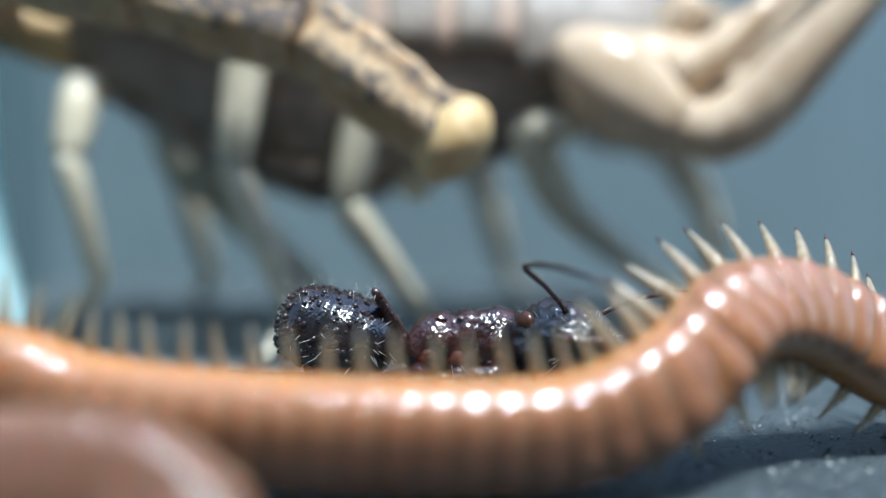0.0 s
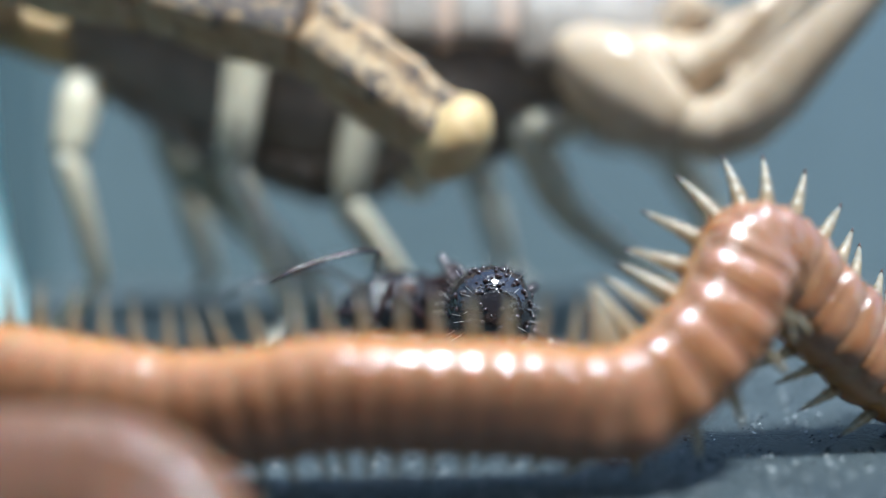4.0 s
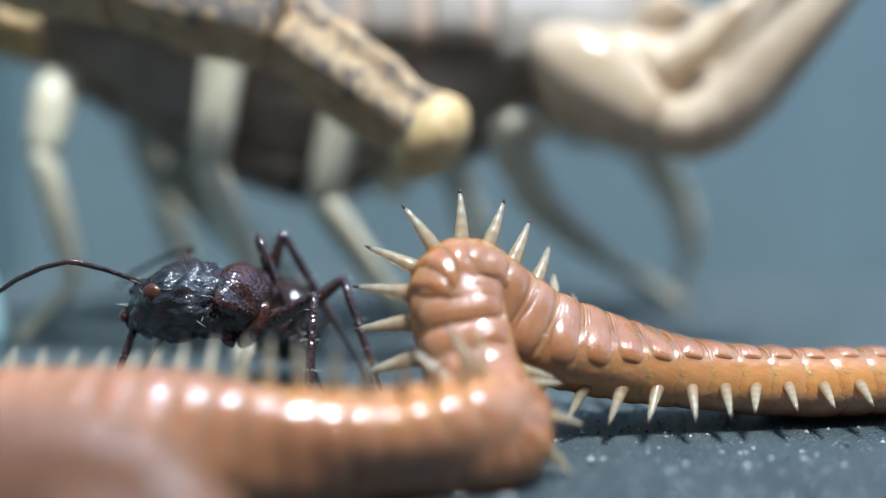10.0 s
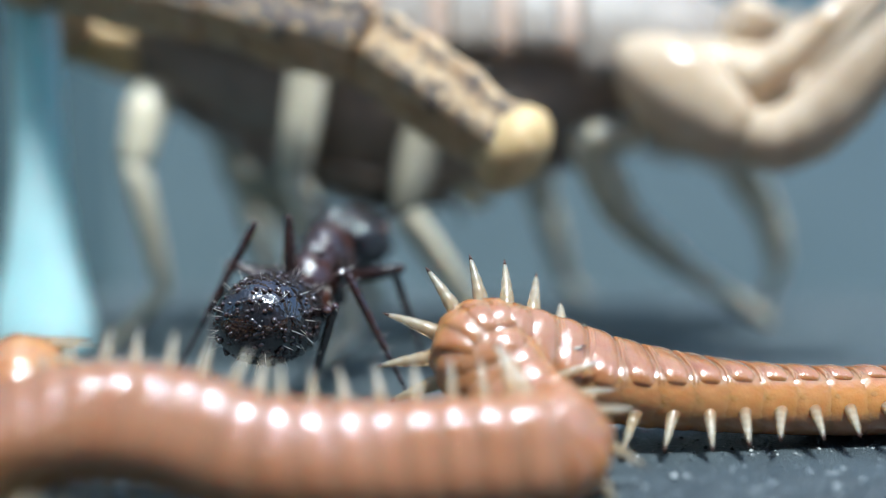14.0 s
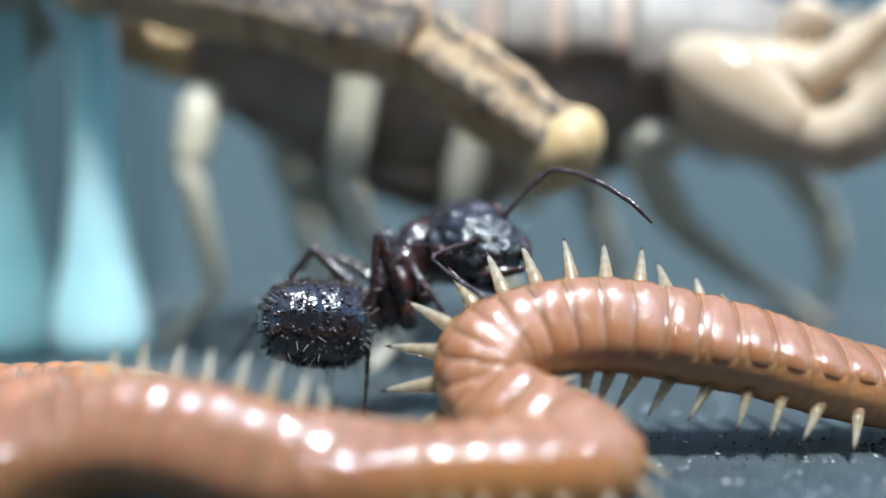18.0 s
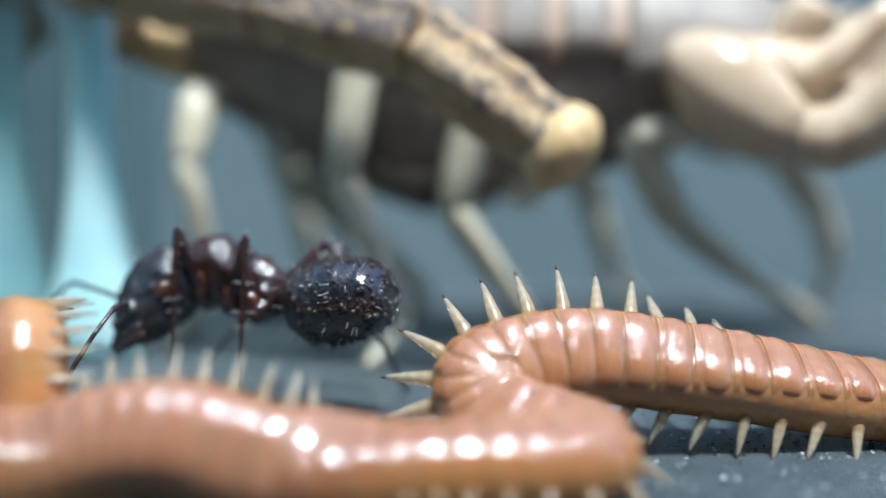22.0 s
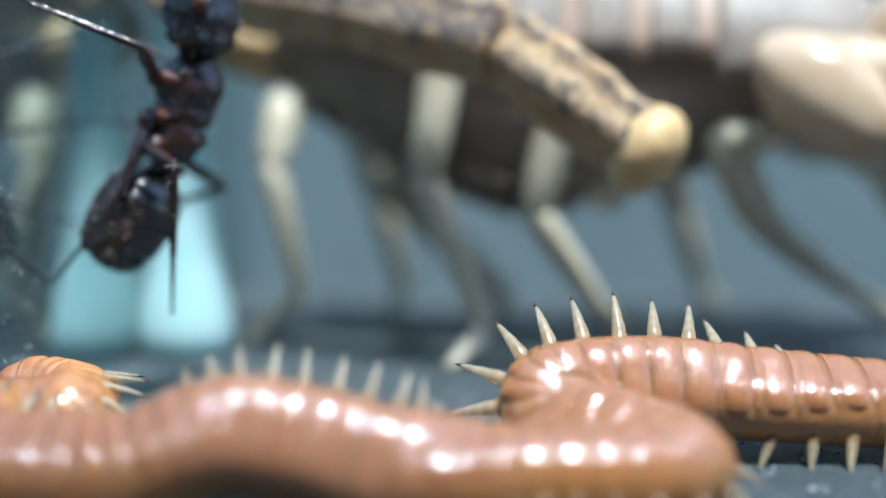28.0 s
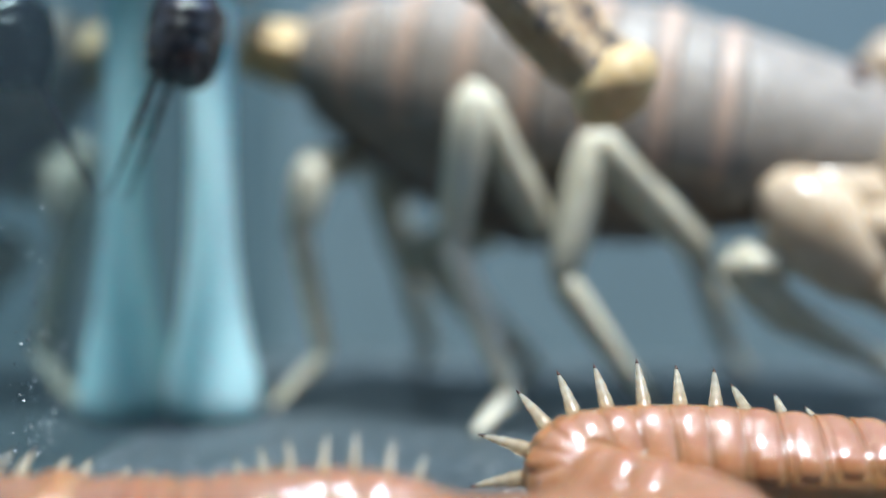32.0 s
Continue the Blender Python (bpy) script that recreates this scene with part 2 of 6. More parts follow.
def hairs(bm, rng, points, length, radius, material=1, away=None):
    """Thin bristles standing on given (place, normal) pairs."""
    for p, nrm in points:
        n2 = (nrm + Vector((rng.uniform(-.35, .35), rng.uniform(-.35, .35), rng.uniform(-.35, .35)))).normalized()
        m = frame_of(p, p + n2)
        L = length * rng.uniform(0.6, 1.2)
        loft(bm, [(m, radius, radius), (m @ Matrix.Translation((0, 0, L)), radius * 0.25, radius * 0.25)], 4, None, True, material)


def surface_points(bm, rng, count, test=None):
    bm.normal_update()
    fs = [f for f in bm.faces if test is None or test(f)]
    out = []
    for f in rng.sample(fs, min(count, len(fs))):
        out.append((f.calc_center_median() / MM, f.normal.copy()))
    return out


# ---- the setting ----
def grid_sheet(name, x0, x1, y0, y1, z, cuts, material):
    bm = bmesh.new()
    nx = ny = cuts
    vs = [[bm.verts.new(((x0 + (x1 - x0) * i / nx) * MM, (y0 + (y1 - y0) * j / ny) * MM, z * MM)) for j in range(ny + 1)] for i in range(nx + 1)]
    for i in range(nx):
        for j in range(ny):
            bm.faces.new((vs[i][j], vs[i + 1][j], vs[i + 1][j + 1], vs[i][j + 1]))
    return new(name, mesh_from(name, bm, material))


def box_between(name, a, b, thick, z0, z1, material):
    """An upright slab from a to b (plan, mm), its thickness to the side away from the view."""
    a, b = Vector((*a, 0)), Vector((*b, 0))
    side = (b - a).normalized().cross(Vector((0, 0, 1))) * thick
    bm = bmesh.new()
    lo = [a, b, b + side, a + side]
    v0 = [bm.verts.new(Vector((p.x, p.y, z0)) * MM) for p in lo]
    v1 = [bm.verts.new(Vector((p.x, p.y, z1)) * MM) for p in lo]
    bm.faces.new(v0[::-1]), bm.faces.new(v1)
    for i in range(4):
        j = (i + 1) % 4
        bm.faces.new((v0[i], v0[j], v1[j], v1[i]))
    bmesh.ops.recalc_face_normals(bm, faces=bm.faces)
    me = mesh_from(name, bm, material)
    for f in me.polygons:
        f.use_smooth = False
    return new(name, me)


ground = tagged(grid_sheet("ground", -400, 400, -400, 400, 0, 4, GROUND), "dark slate-grey gritty floor of the box", "ground", kind="structure")
wall_back = tagged(box_between("wall_back", (260, 71), (-29, 71), 3, -1, 42, WALL), "plain slate-blue plastic back wall", "wall", kind="structure")
# unseen, added behind the camera: its height keeps front sky and sun off
wall_front = tagged(box_between("wall_front", (-17.0, -3), (260, -3), 3, -1, 80, WALL), "unseen slate-blue slab behind the camera, added to block light from the front", "wall", kind="structure")
wall_side = tagged(box_between("wall_side", (-27.33, 77), (-14.88, -6), 2, -1, 42, PANE), "scratched glossy side wall of the box", "wall", kind="structure")


def corner_post():
    root = tagged(new("corner_post"), "pale cyan translucent post flaring at its foot on the floor", "post")
    root.location = Vector((-20.7, 46.5, 0)) * MM
    bm = bmesh.new()
    prof = [(0, 2.0), (0.3, 2.3), (1.0, 2.35), (2, 2.2), (3.5, 1.85), (5, 1.55), (8, 1.2), (12, 1.05), (20, 1.0), (42, 0.95)]
    loft(bm, [(Matrix.Translation((0, 0, z)), r, r * 0.8) for z, r in prof], 28)
    part("post", bm, POST, root)


corner_post()


def crystals(name, places, label, category, material):
    """Tiny loose grains: places of (x, y, z, size) in millimetres."""
    rng = random.Random(3)
    verts, faces = [], []
    for x, y, z, r in places:
        k = len(verts)
        for dx, dy, dz in ((1, 0, 0), (-1, 0, 0), (0, 1, 0), (0, -1, 0), (0, 0, 1), (0, 0, -1)):
            verts.append(Vector((x + dx * r * rng.uniform(.6, 1.3), y + dy * r * rng.uniform(.6, 1.3), z + dz * r * rng.uniform(.5, 1.1))) * MM)
        for f in ((0, 2, 4), (2, 1, 4), (1, 3, 4), (3, 0, 4), (2, 0, 5), (1, 2, 5), (3, 1, 5), (0, 3, 5)):
            faces.append([k + i for i in f])
    me = bpy.data.meshes.new(name)
    me.from_pydata(verts, [], faces)
    me.materials.append(material)
    return tagged(new(name, me), label, category, kind="stuff")


def wall_x(y):
    """Where the side wall's face stands at that depth (mm)."""
    return -21.25 - (y - 36.5) * 0.15


def loose_grit():
    rng = random.Random(8)
    places = []
    for _ in range(15000):
        y = 24 + 46 * rng.random() ** 2.0
        r = 0.02 + 0.075 * rng.random() ** 4
        places.append((rng.uniform(-0.62, 0.55) * y, y, r * 0.3, r))
    crystals("floor_grit", places, "fine pale and dark grains scattered on the floor", "grit", GRIT)
    places = []
    for _ in range(420):
        y = 32.3 + rng.gauss(0, 1.3)
        z = abs(rng.gauss(0, 4.2))
        r = 0.014 + 0.045 * rng.random() ** 3
        places.append((wall_x(y) + 0.01, y, z, r))
    crystals("wall_specks", places, "bright dust specks stuck to the side wall", "dust", GRIT)


loose_grit()


# ---- scorpion ----
def trunk_at(x):
    """Centre height, half height and half width of the trunk along x (mm)."""
    table = ((-18.4, 15.0, 1.9, 2.0), (-15.5, 14.4, 3.6, 3.2), (-11, 13.45, 5.55, 4.4), (-6, 12.75, 6.55, 5.2), (0, 12.95, 6.05, 5.2), (5, 13.25, 4.55, 4.6), (9, 13.2, 3.6, 3.9), (12.4, 12.9, 2.2, 2.6))
    return tuple(np.interp(x, [r[0] for r in table], [r[k] for r in table]) for k in (1, 2, 3))


BODY_Y = 52.0
PIVOT = Vector((-18, BODY_Y, 14.2))
TAIL_PIVOT = Vector((-21.5, 51.0, 15.1))
STING = Matrix.Translation(Vector((4.8, -10.0, 9.4)) * MM)


def arc_shell(bm, x0, x1, a0, a1, grow, lip=0.0, steps=18, along=5):
    """A curved plate round the trunk from x0 to x1 between two angles (0 is up, positive towards the view), closed into a solid."""
    outer, inner = [], []
    for i in range(along + 1):
        u = i / along
        x = x0 + (x1 - x0) * u
        zc, hz, wy = trunk_at(x)
        g = grow + lip * u
        ro, ri = [], []
        for j in range(steps + 1):
            a = a0 + (a1 - a0) * j / steps
            for k, row in ((g, ro), (g - 0.35, ri)):
                row.append(bm.verts.new(((Vector((x, BODY_Y - (wy + k) * math.sin(a), zc + (hz + k) * math.cos(a)))) - PIVOT) * MM))
        outer.append(ro), inner.append(ri)
    for i in range(along):
        for j in range(steps):
            bm.faces.new((outer[i][j], outer[i][j + 1], outer[i + 1][j + 1], outer[i + 1][j]))
            bm.faces.new((inner[i][j], inner[i + 1][j], inner[i + 1][j + 1], inner[i][j + 1]))
        bm.faces.new((outer[i][0], outer[i + 1][0], inner[i + 1][0], inner[i][0]))
        bm.faces.new((outer[i][-1], inner[i][-1], inner[i + 1][-1], outer[i + 1][-1]))
    for j in range(steps):
        bm.faces.new((outer[0][j], inner[0][j], inner[0][j + 1], outer[0][j + 1]))
        bm.faces.new((outer[-1][j], outer[-1][j + 1], inner[-1][j + 1], inner[-1][j]))
    bmesh.ops.recalc_face_normals(bm, faces=bm.faces)


def scorpion_limb(name, a, b, r0, r1, parent, origin, material=None, bulge=1.12, flat=0.8):
    a, b = Vector(a), Vector(b)
    L = (b - a).length
    bm = bmesh.new()
    limb(bm, L, [(-0.03, r0 * 0.55), (0.0, r0 * 0.85), (0.06, r0), (0.35, (r0 * 0.6 + r1 * 0.4) * bulge), (0.7, (r0 * 0.3 + r1 * 0.7) * bulge), (0.93, r1 * 1.08), (0.99, r1 * 0.9), (1.02, r1 * 0.5)], 12, flat, lambda t: 1 + 0.07 * math.cos(4 * t))
    m = frame_of(a - origin, b - origin)
    m.translation *= MM
    return part(name, bm, material or CREAM, parent, at=m)


def scorpion():
    root = tagged(new("scorpion"), "cream and dark brown scorpion standing with its tail curled over", "scorpion")
    base = Vector((-4, BODY_Y, 0))
    root.location = base * MM
    swing, tail = [], []      # parts that tip with the trunk, and parts of the tail
    at_pivot = Matrix.Translation((PIVOT - base) * MM)
    # flank and belly core
    bm = bmesh.new()
    st = []
    for i in range(25):
        x = -18.4 + 30.8 * i / 24
        zc, hz, wy = trunk_at(x)
        k = 0.93 if 0 < i < 24 else 0.6
        m = Matrix(((0, 0, 1, x - PIVOT.x), (1, 0, 0, 0), (0, 1, 0, zc - PIVOT.z), (0, 0, 0, 1)))
        st.append((m, wy * k, hz * k))
    loft(bm, st, 28)
    swing.append(part("flank", bm, BELLY, root, "dark brown soft flank and belly"))
    # seven back plates, each with a paler hind band
    xs = [-17.6, -14.6, -11.6, -8.6, -5.6, -2.6, 0.4, 3.2]
    for k, (x0, x1) in enumerate(zip(xs, xs[1:])):
        bm = bmesh.new()
        arc_shell(bm, x0 + 0.15, x1 - 0.75, -1.75, 1.5, 0.12, 0.05)
        plate = part("back_plate", bm, PLATE_GREY, root)
        bm = bmesh.new()
        arc_shell(bm, x1 - 0.75, x1 + 0.1, -1.75, 1.54, 0.14, 0.1)
        part("hind_band", bm, BAND, plate)
        swing.append(plate)
        if k < 5:
            bm = bmesh.new()
            arc_shell(bm, x0 + 0.2, x1 - 0.05, 2.35, 3.9, 0.05, 0.05)
            swing.append(part("belly_plate", bm, BELLY, root))
    bm = bmesh.new()
    arc_shell(bm, 3.3, 12.3, -1.9, 1.75, 0.22, 0.0, 20, 10)
    carapace = part("carapace", bm, PLATE_GREY, root, "grey-tan granular head shield")
    swing.append(carapace)
    for s in (-1, 1):
        bm = bmesh.new()
        egg(bm, (0, 0, 0), (0.45, 0.45, 0.4), 8, 12)
        bm.transform(Matrix.Translation((Vector((8.5, BODY_Y + s * 0.6, 17.0)) - PIVOT) * MM))
        part("eye", bm, CLAW, carapace, "black bead eye")
    # jaws
    for s in (-1, 1):
        swing.append(scorpion_limb("jaw", (11.6, BODY_Y + s * 1.2, 12.6), (14.6, BODY_Y + s * 1.0, 12.2), 1.1, 0.5, root, PIVOT, PALP))
    # pincers
    for s, dy in ((-1, 0.0), (1, 10.5)):
        def q(x, y, z):
            return (x, y + dy, z)
        swing.append(scorpion_limb("palp_femur", q(9.5, 49.6, 12.2), q(11.6, 48.8, 15.8), 1.2, 1.4, root, PIVOT, PALP))
        swing.append(scorpion_limb("palp_patella", q(11.9, 48.4, 12.9), q(6.0, 48.2, 13.3), 1.35, 1.25, root, PIVOT, PALP))
        m = frame_of(Vector(q(5.9, 47, 13.2)) - PIVOT, Vector(q(9.9, 46, 9.9)) - PIVOT)
        mm = m.copy()
        mm.translation *= MM
        inv = m.inverted()

        def bent(pts, radii, sides=16):
            """A tapering limb through points, in the palm's space."""
            bm = bmesh.new()
            ps = [inv @ (Vector(q(*p)) - PIVOT) for p in pts]
            st = []
            for i, p in enumerate(ps):
                f = frame_of(ps[max(i - 1, 0)], ps[min(i + 1, len(ps) - 1)], (0.3, 1, 0))
                f.translation = p
                st.append((f, radii[i], radii[i]))
            loft(bm, st, sides, lambda t: 1 + 0.03 * math.cos(5 * t))
            return bm
        palm = part("pincer", bent(((5.2, 47.2, 13.9), (5.6, 47.1, 13.5), (6.3, 47, 12.9), (7.3, 46.8, 12.0), (8.4, 46.5, 11.1), (9.5, 46.2, 10.3), (10.4, 45.9, 9.9)), (0.5, 1.2, 1.85, 2.2, 2.1, 1.7, 1.2), 20), PALP, root, "bulbous glossy cream pincer", at=mm)
        swing.append(palm)
        part("moving_finger", bent(((9.3, 46.2, 10.5), (10.4, 45.9, 9.95), (11.6, 45.6, 9.75), (12.7, 45.3, 10.2), (13.9, 45, 11.3), (15.2, 44.7, 12.9), (16.6, 44.3, 14.6), (18.2, 44, 16.6), (19.6, 43.8, 18.6)), (0.9, 1.2, 1.42, 1.5, 1.45, 1.25, 1.05, 0.8, 0.3)), PALP, palm)
        part("fixed_finger", bent(((9.0, 46.6, 12.0), (10.6, 46.6, 12.4), (12.0, 46.6, 13.2), (13.6, 46.6, 14.6), (15.4, 46.6, 16.4)), (1.2, 1.1, 0.95, 0.7, 0.25)), PALP, palm)
    # legs: hip, knee, joint, ankle, toe
    near = (
        ((-15.2, 52.0, 12.2), (-17.0, 50.4, 11.9), (-17.35, 49.2, 8.6), (-15.95, 49.0, 2.7), (-18.1, 47.6, 0.3)),
        ((-6.4, 50.2, 8.6), (-8.36, 47.55, 14.85), (-9.27, 46.76, 8.07), (-6.4, 46.0, 1.6), (-7.7, 44.0, 0.15)),
        ((-1.2, 51.2, 6.9), (-3.00, 48.02, 13.03), (-4.43, 48.00, 6.53), (-1.7, 49.5, 2.4), (-0.4, 52.5, 0.15)),
        ((6.3, 48.6, 10.2), (3.75, 48.6, 9.8), (5.7, 50.2, 6.2), (9.2, 53.2, 3.5), (14.4, 57.2, 0.2)),
    )
    lowered = ((5.8, 48.6, 7.6), (3.25, 48.6, 7.1), (5.5, 50.2, 5.0), (9.2, 53.2, 3.0), (14.4, 57.2, 0.2))
    far = (
        ((-13.5, 54.0, 10.6), (-16.0, 58.0, 13.0), (-14.6, 60.0, 6.5), (-13.5, 61.5, 1.4), (-14.6, 63.0, 0.15)),
        ((-8.5, 54.6, 8.6), (-13.0, 56.0, 7.6), (-8.6, 57.0, 3.2), (-6.6, 56.6, 1.5), (-7.6, 56.4, 0.2)),
        ((2.0, 54.4, 8.8), (0.4, 60.0, 12.0), (2.5, 63.0, 6.0), (4.0, 65.0, 1.2), (5.4, 66.5, 0.15)),
        ((8.0, 54.0, 10.5), (12.4, 58.0, 8.9), (14.9, 60.0, 5.6), (15.8, 61.0, 2.8), (15.1, 62.0, 0.2)),
    )
    bends = []
    for chain in near + far:
        rs = (0.95, 1.1, 1.02, 0.72, 0.34) if chain is near[3] else (0.9, 1.05, 0.76, 0.5, 0.25) if chain is near[0] else (1.0, 1.2, 0.86, 0.56, 0.26)
        low = lowered if chain is near[3] else None
        dropped = {1: (-5.36, 49.2, 8.9), 2: (1.97, 49.6, 7.67)}.get(near.index(chain) if chain in near else -1)
        for i, nm in enumerate(("femur", "patella", "tibia", "tarsus")):
            ob = scorpion_limb(nm, chain[i], chain[i + 1], rs[i], rs[i + 1], root, base)
            if dropped and i == 0:
                knee = Vector(chain[1])
                hip = knee + (Vector(dropped) - knee).normalized() * (Vector(chain[0]) - knee).length
                m = frame_of(hip - base, knee - base)
                m.translation *= MM
                bends.append((ob, m))
            if low:
                m = frame_of(Vector(low[i]) - base, Vector(low[i + 1]) - base)
                m.translation *= MM
                bends.append((ob, m))
        bm = bmesh.new()
        egg(bm, (0, 0, 0), (0.75, 0.75, 0.75), 8, 12)
        ob = part("knee", bm, CREAM, root, at=Matrix.Translation((Vector(chain[1]) - base) * MM))
        if low:
            bends.append((ob, Matrix.Translation((Vector(low[1]) - base) * MM)))
    # tail
    tp = [Vector(p) for p in ((-16.6, 52, 13.9), (-21.0, 51, 15.1), (-20.4, 45, 17.0), (-11.9, 43.5, 15.25), (-5.3, 42.5, 13.55), (0.3, 42, 9.45))]
    rr = (1.8, 1.65, 1.55, 1.7, 1.85, 1.68)
    for i in range(5):
        a, b = tp[i], tp[i + 1]
        L = (b - a).length
        bm = bmesh.new()
        r0, r1 = rr[i], rr[i + 1]
        ridge = lambda t: 1 + 0.09 * math.cos(5 * t + 0.6) + 0.03 * math.cos(10 * t)
        prof = [(0, r0 * 0.6), (0.02, r0 * 0.82), (0.07, r0 * 0.92), (0.12, r0 * 0.86)] + [(0.2 + 0.07 * k, (r0 + (r1 - r0) * k / 9) * (0.9 + 0.09 * math.sin(math.pi * k / 9))) for k in range(10)] + [(0.88, r1 * 0.88), (0.94, r1 * 0.98), (0.98, r1 * 0.9), (1.0, r1 * 0.6)]
        limb(bm, L, prof, 30, 0.95, ridge)
        rough_up(bm, 0.12, 0.8, i)
        rough_up(bm, 0.05, 0.25, i + 9)
        rng = random.Random(40 + i)
        tufts = bmesh.new()
        hairs(tufts, rng, surface_points(bm, rng, 30), 0.55, 0.02, 0)
        m = frame_of(a - TAIL_PIVOT if i else a - base, b - TAIL_PIVOT if i else b - base, (0.1, 0.3, 1))
        m.translation *= MM
        ob = part("tail_segment", bm, TAIL if i == 4 else TAIL_DARK if i else TELSON, root, "cream crusted tail segment with dark brown ridges" if i == 4 else "", at=m)
        tagged(part("bristles", tufts, HAIR, ob), kind="stuff")
        if i:
            tail.append(ob)
        else:
            bends.append((ob, Matrix.Translation((0, 0, 3.0 * MM)) @ m))
    bm = bmesh.new()
    d = (tp[5] - tp[4]).normalized()
    m = frame_of(tp[5] - d * 1.0 - TAIL_PIVOT, tp[5] + d - TAIL_PIVOT)
    limb(bm, 2.5, [(0.0, 0.9), (0.06, 1.4), (0.22, 1.85), (0.5, 2.0), (0.72, 1.8), (0.9, 1.15), (0.98, 0.5), (1.0, 0.2)], 18, 0.95)
    rough_up(bm, 0.1, 0.9, 3)
    m.translation *= MM
    tail.append(part("sting_bulb", bm, TELSON, root, "yellow cream rounded sting bulb", at=m))
    for ob in swing:
        ob.matrix_basis = at_pivot @ ob.matrix_basis
    at_tail = Matrix.Translation((TAIL_PIVOT - base) * MM)
    for ob in tail:
        ob.matrix_basis = at_tail @ ob.matrix_basis
    return root, swing, tail, bends, at_pivot


SCORPION, TRUNK_PARTS, TAIL_PARTS, BENT_PARTS, AT_PIVOT = scorpion()


def scorpion_moves():
    """At thirty seconds the trunk tips forward, a front leg gives way and the tail lifts."""
    times = ((0, 0), (30.0, 0), (30.2, 0.35), (30.5, 0.95), (30.8, 1), (32, 1))
    inv = AT_PIVOT.inverted()
    for ob in TRUNK_PARTS:
        m0 = ob.matrix_basis.copy()
        walk(ob, [(t, Matrix.Translation((0, 0, 0.0026 * k)) @ AT_PIVOT @ pose(0, 0, 0, 30 * k, 7.5 * k, 0) @ inv @ m0) for t, k in times])
    for i, ob in enumerate(TAIL_PARTS):
        m0 = ob.matrix_basis.copy()
        share = 0.5 if i == 0 else 1.0
        walk(ob, [(t, Matrix.Translation(Vector((-2.2, 0, 5.0)) * MM * k * share) @ STING @ pose(0, 0, 0, 0, 11 * k, 0) @ STING.inverted() @ m0) for t, k in times])
    for ob, m1 in BENT_PARTS:
        m0 = ob.matrix_basis.copy()
        walk(ob, [(t, Matrix.LocRotScale(m0.translation.lerp(m1.translation, k), m0.to_quaternion().slerp(m1.to_quaternion(), k), None)) for t, k in times])


# ---- centipede ----
STEP, LONG_STEP = 0.92, 1.18
COUNT, ANCHOR = 86, 30
WORM_BASE = Vector((3, 27, 0))


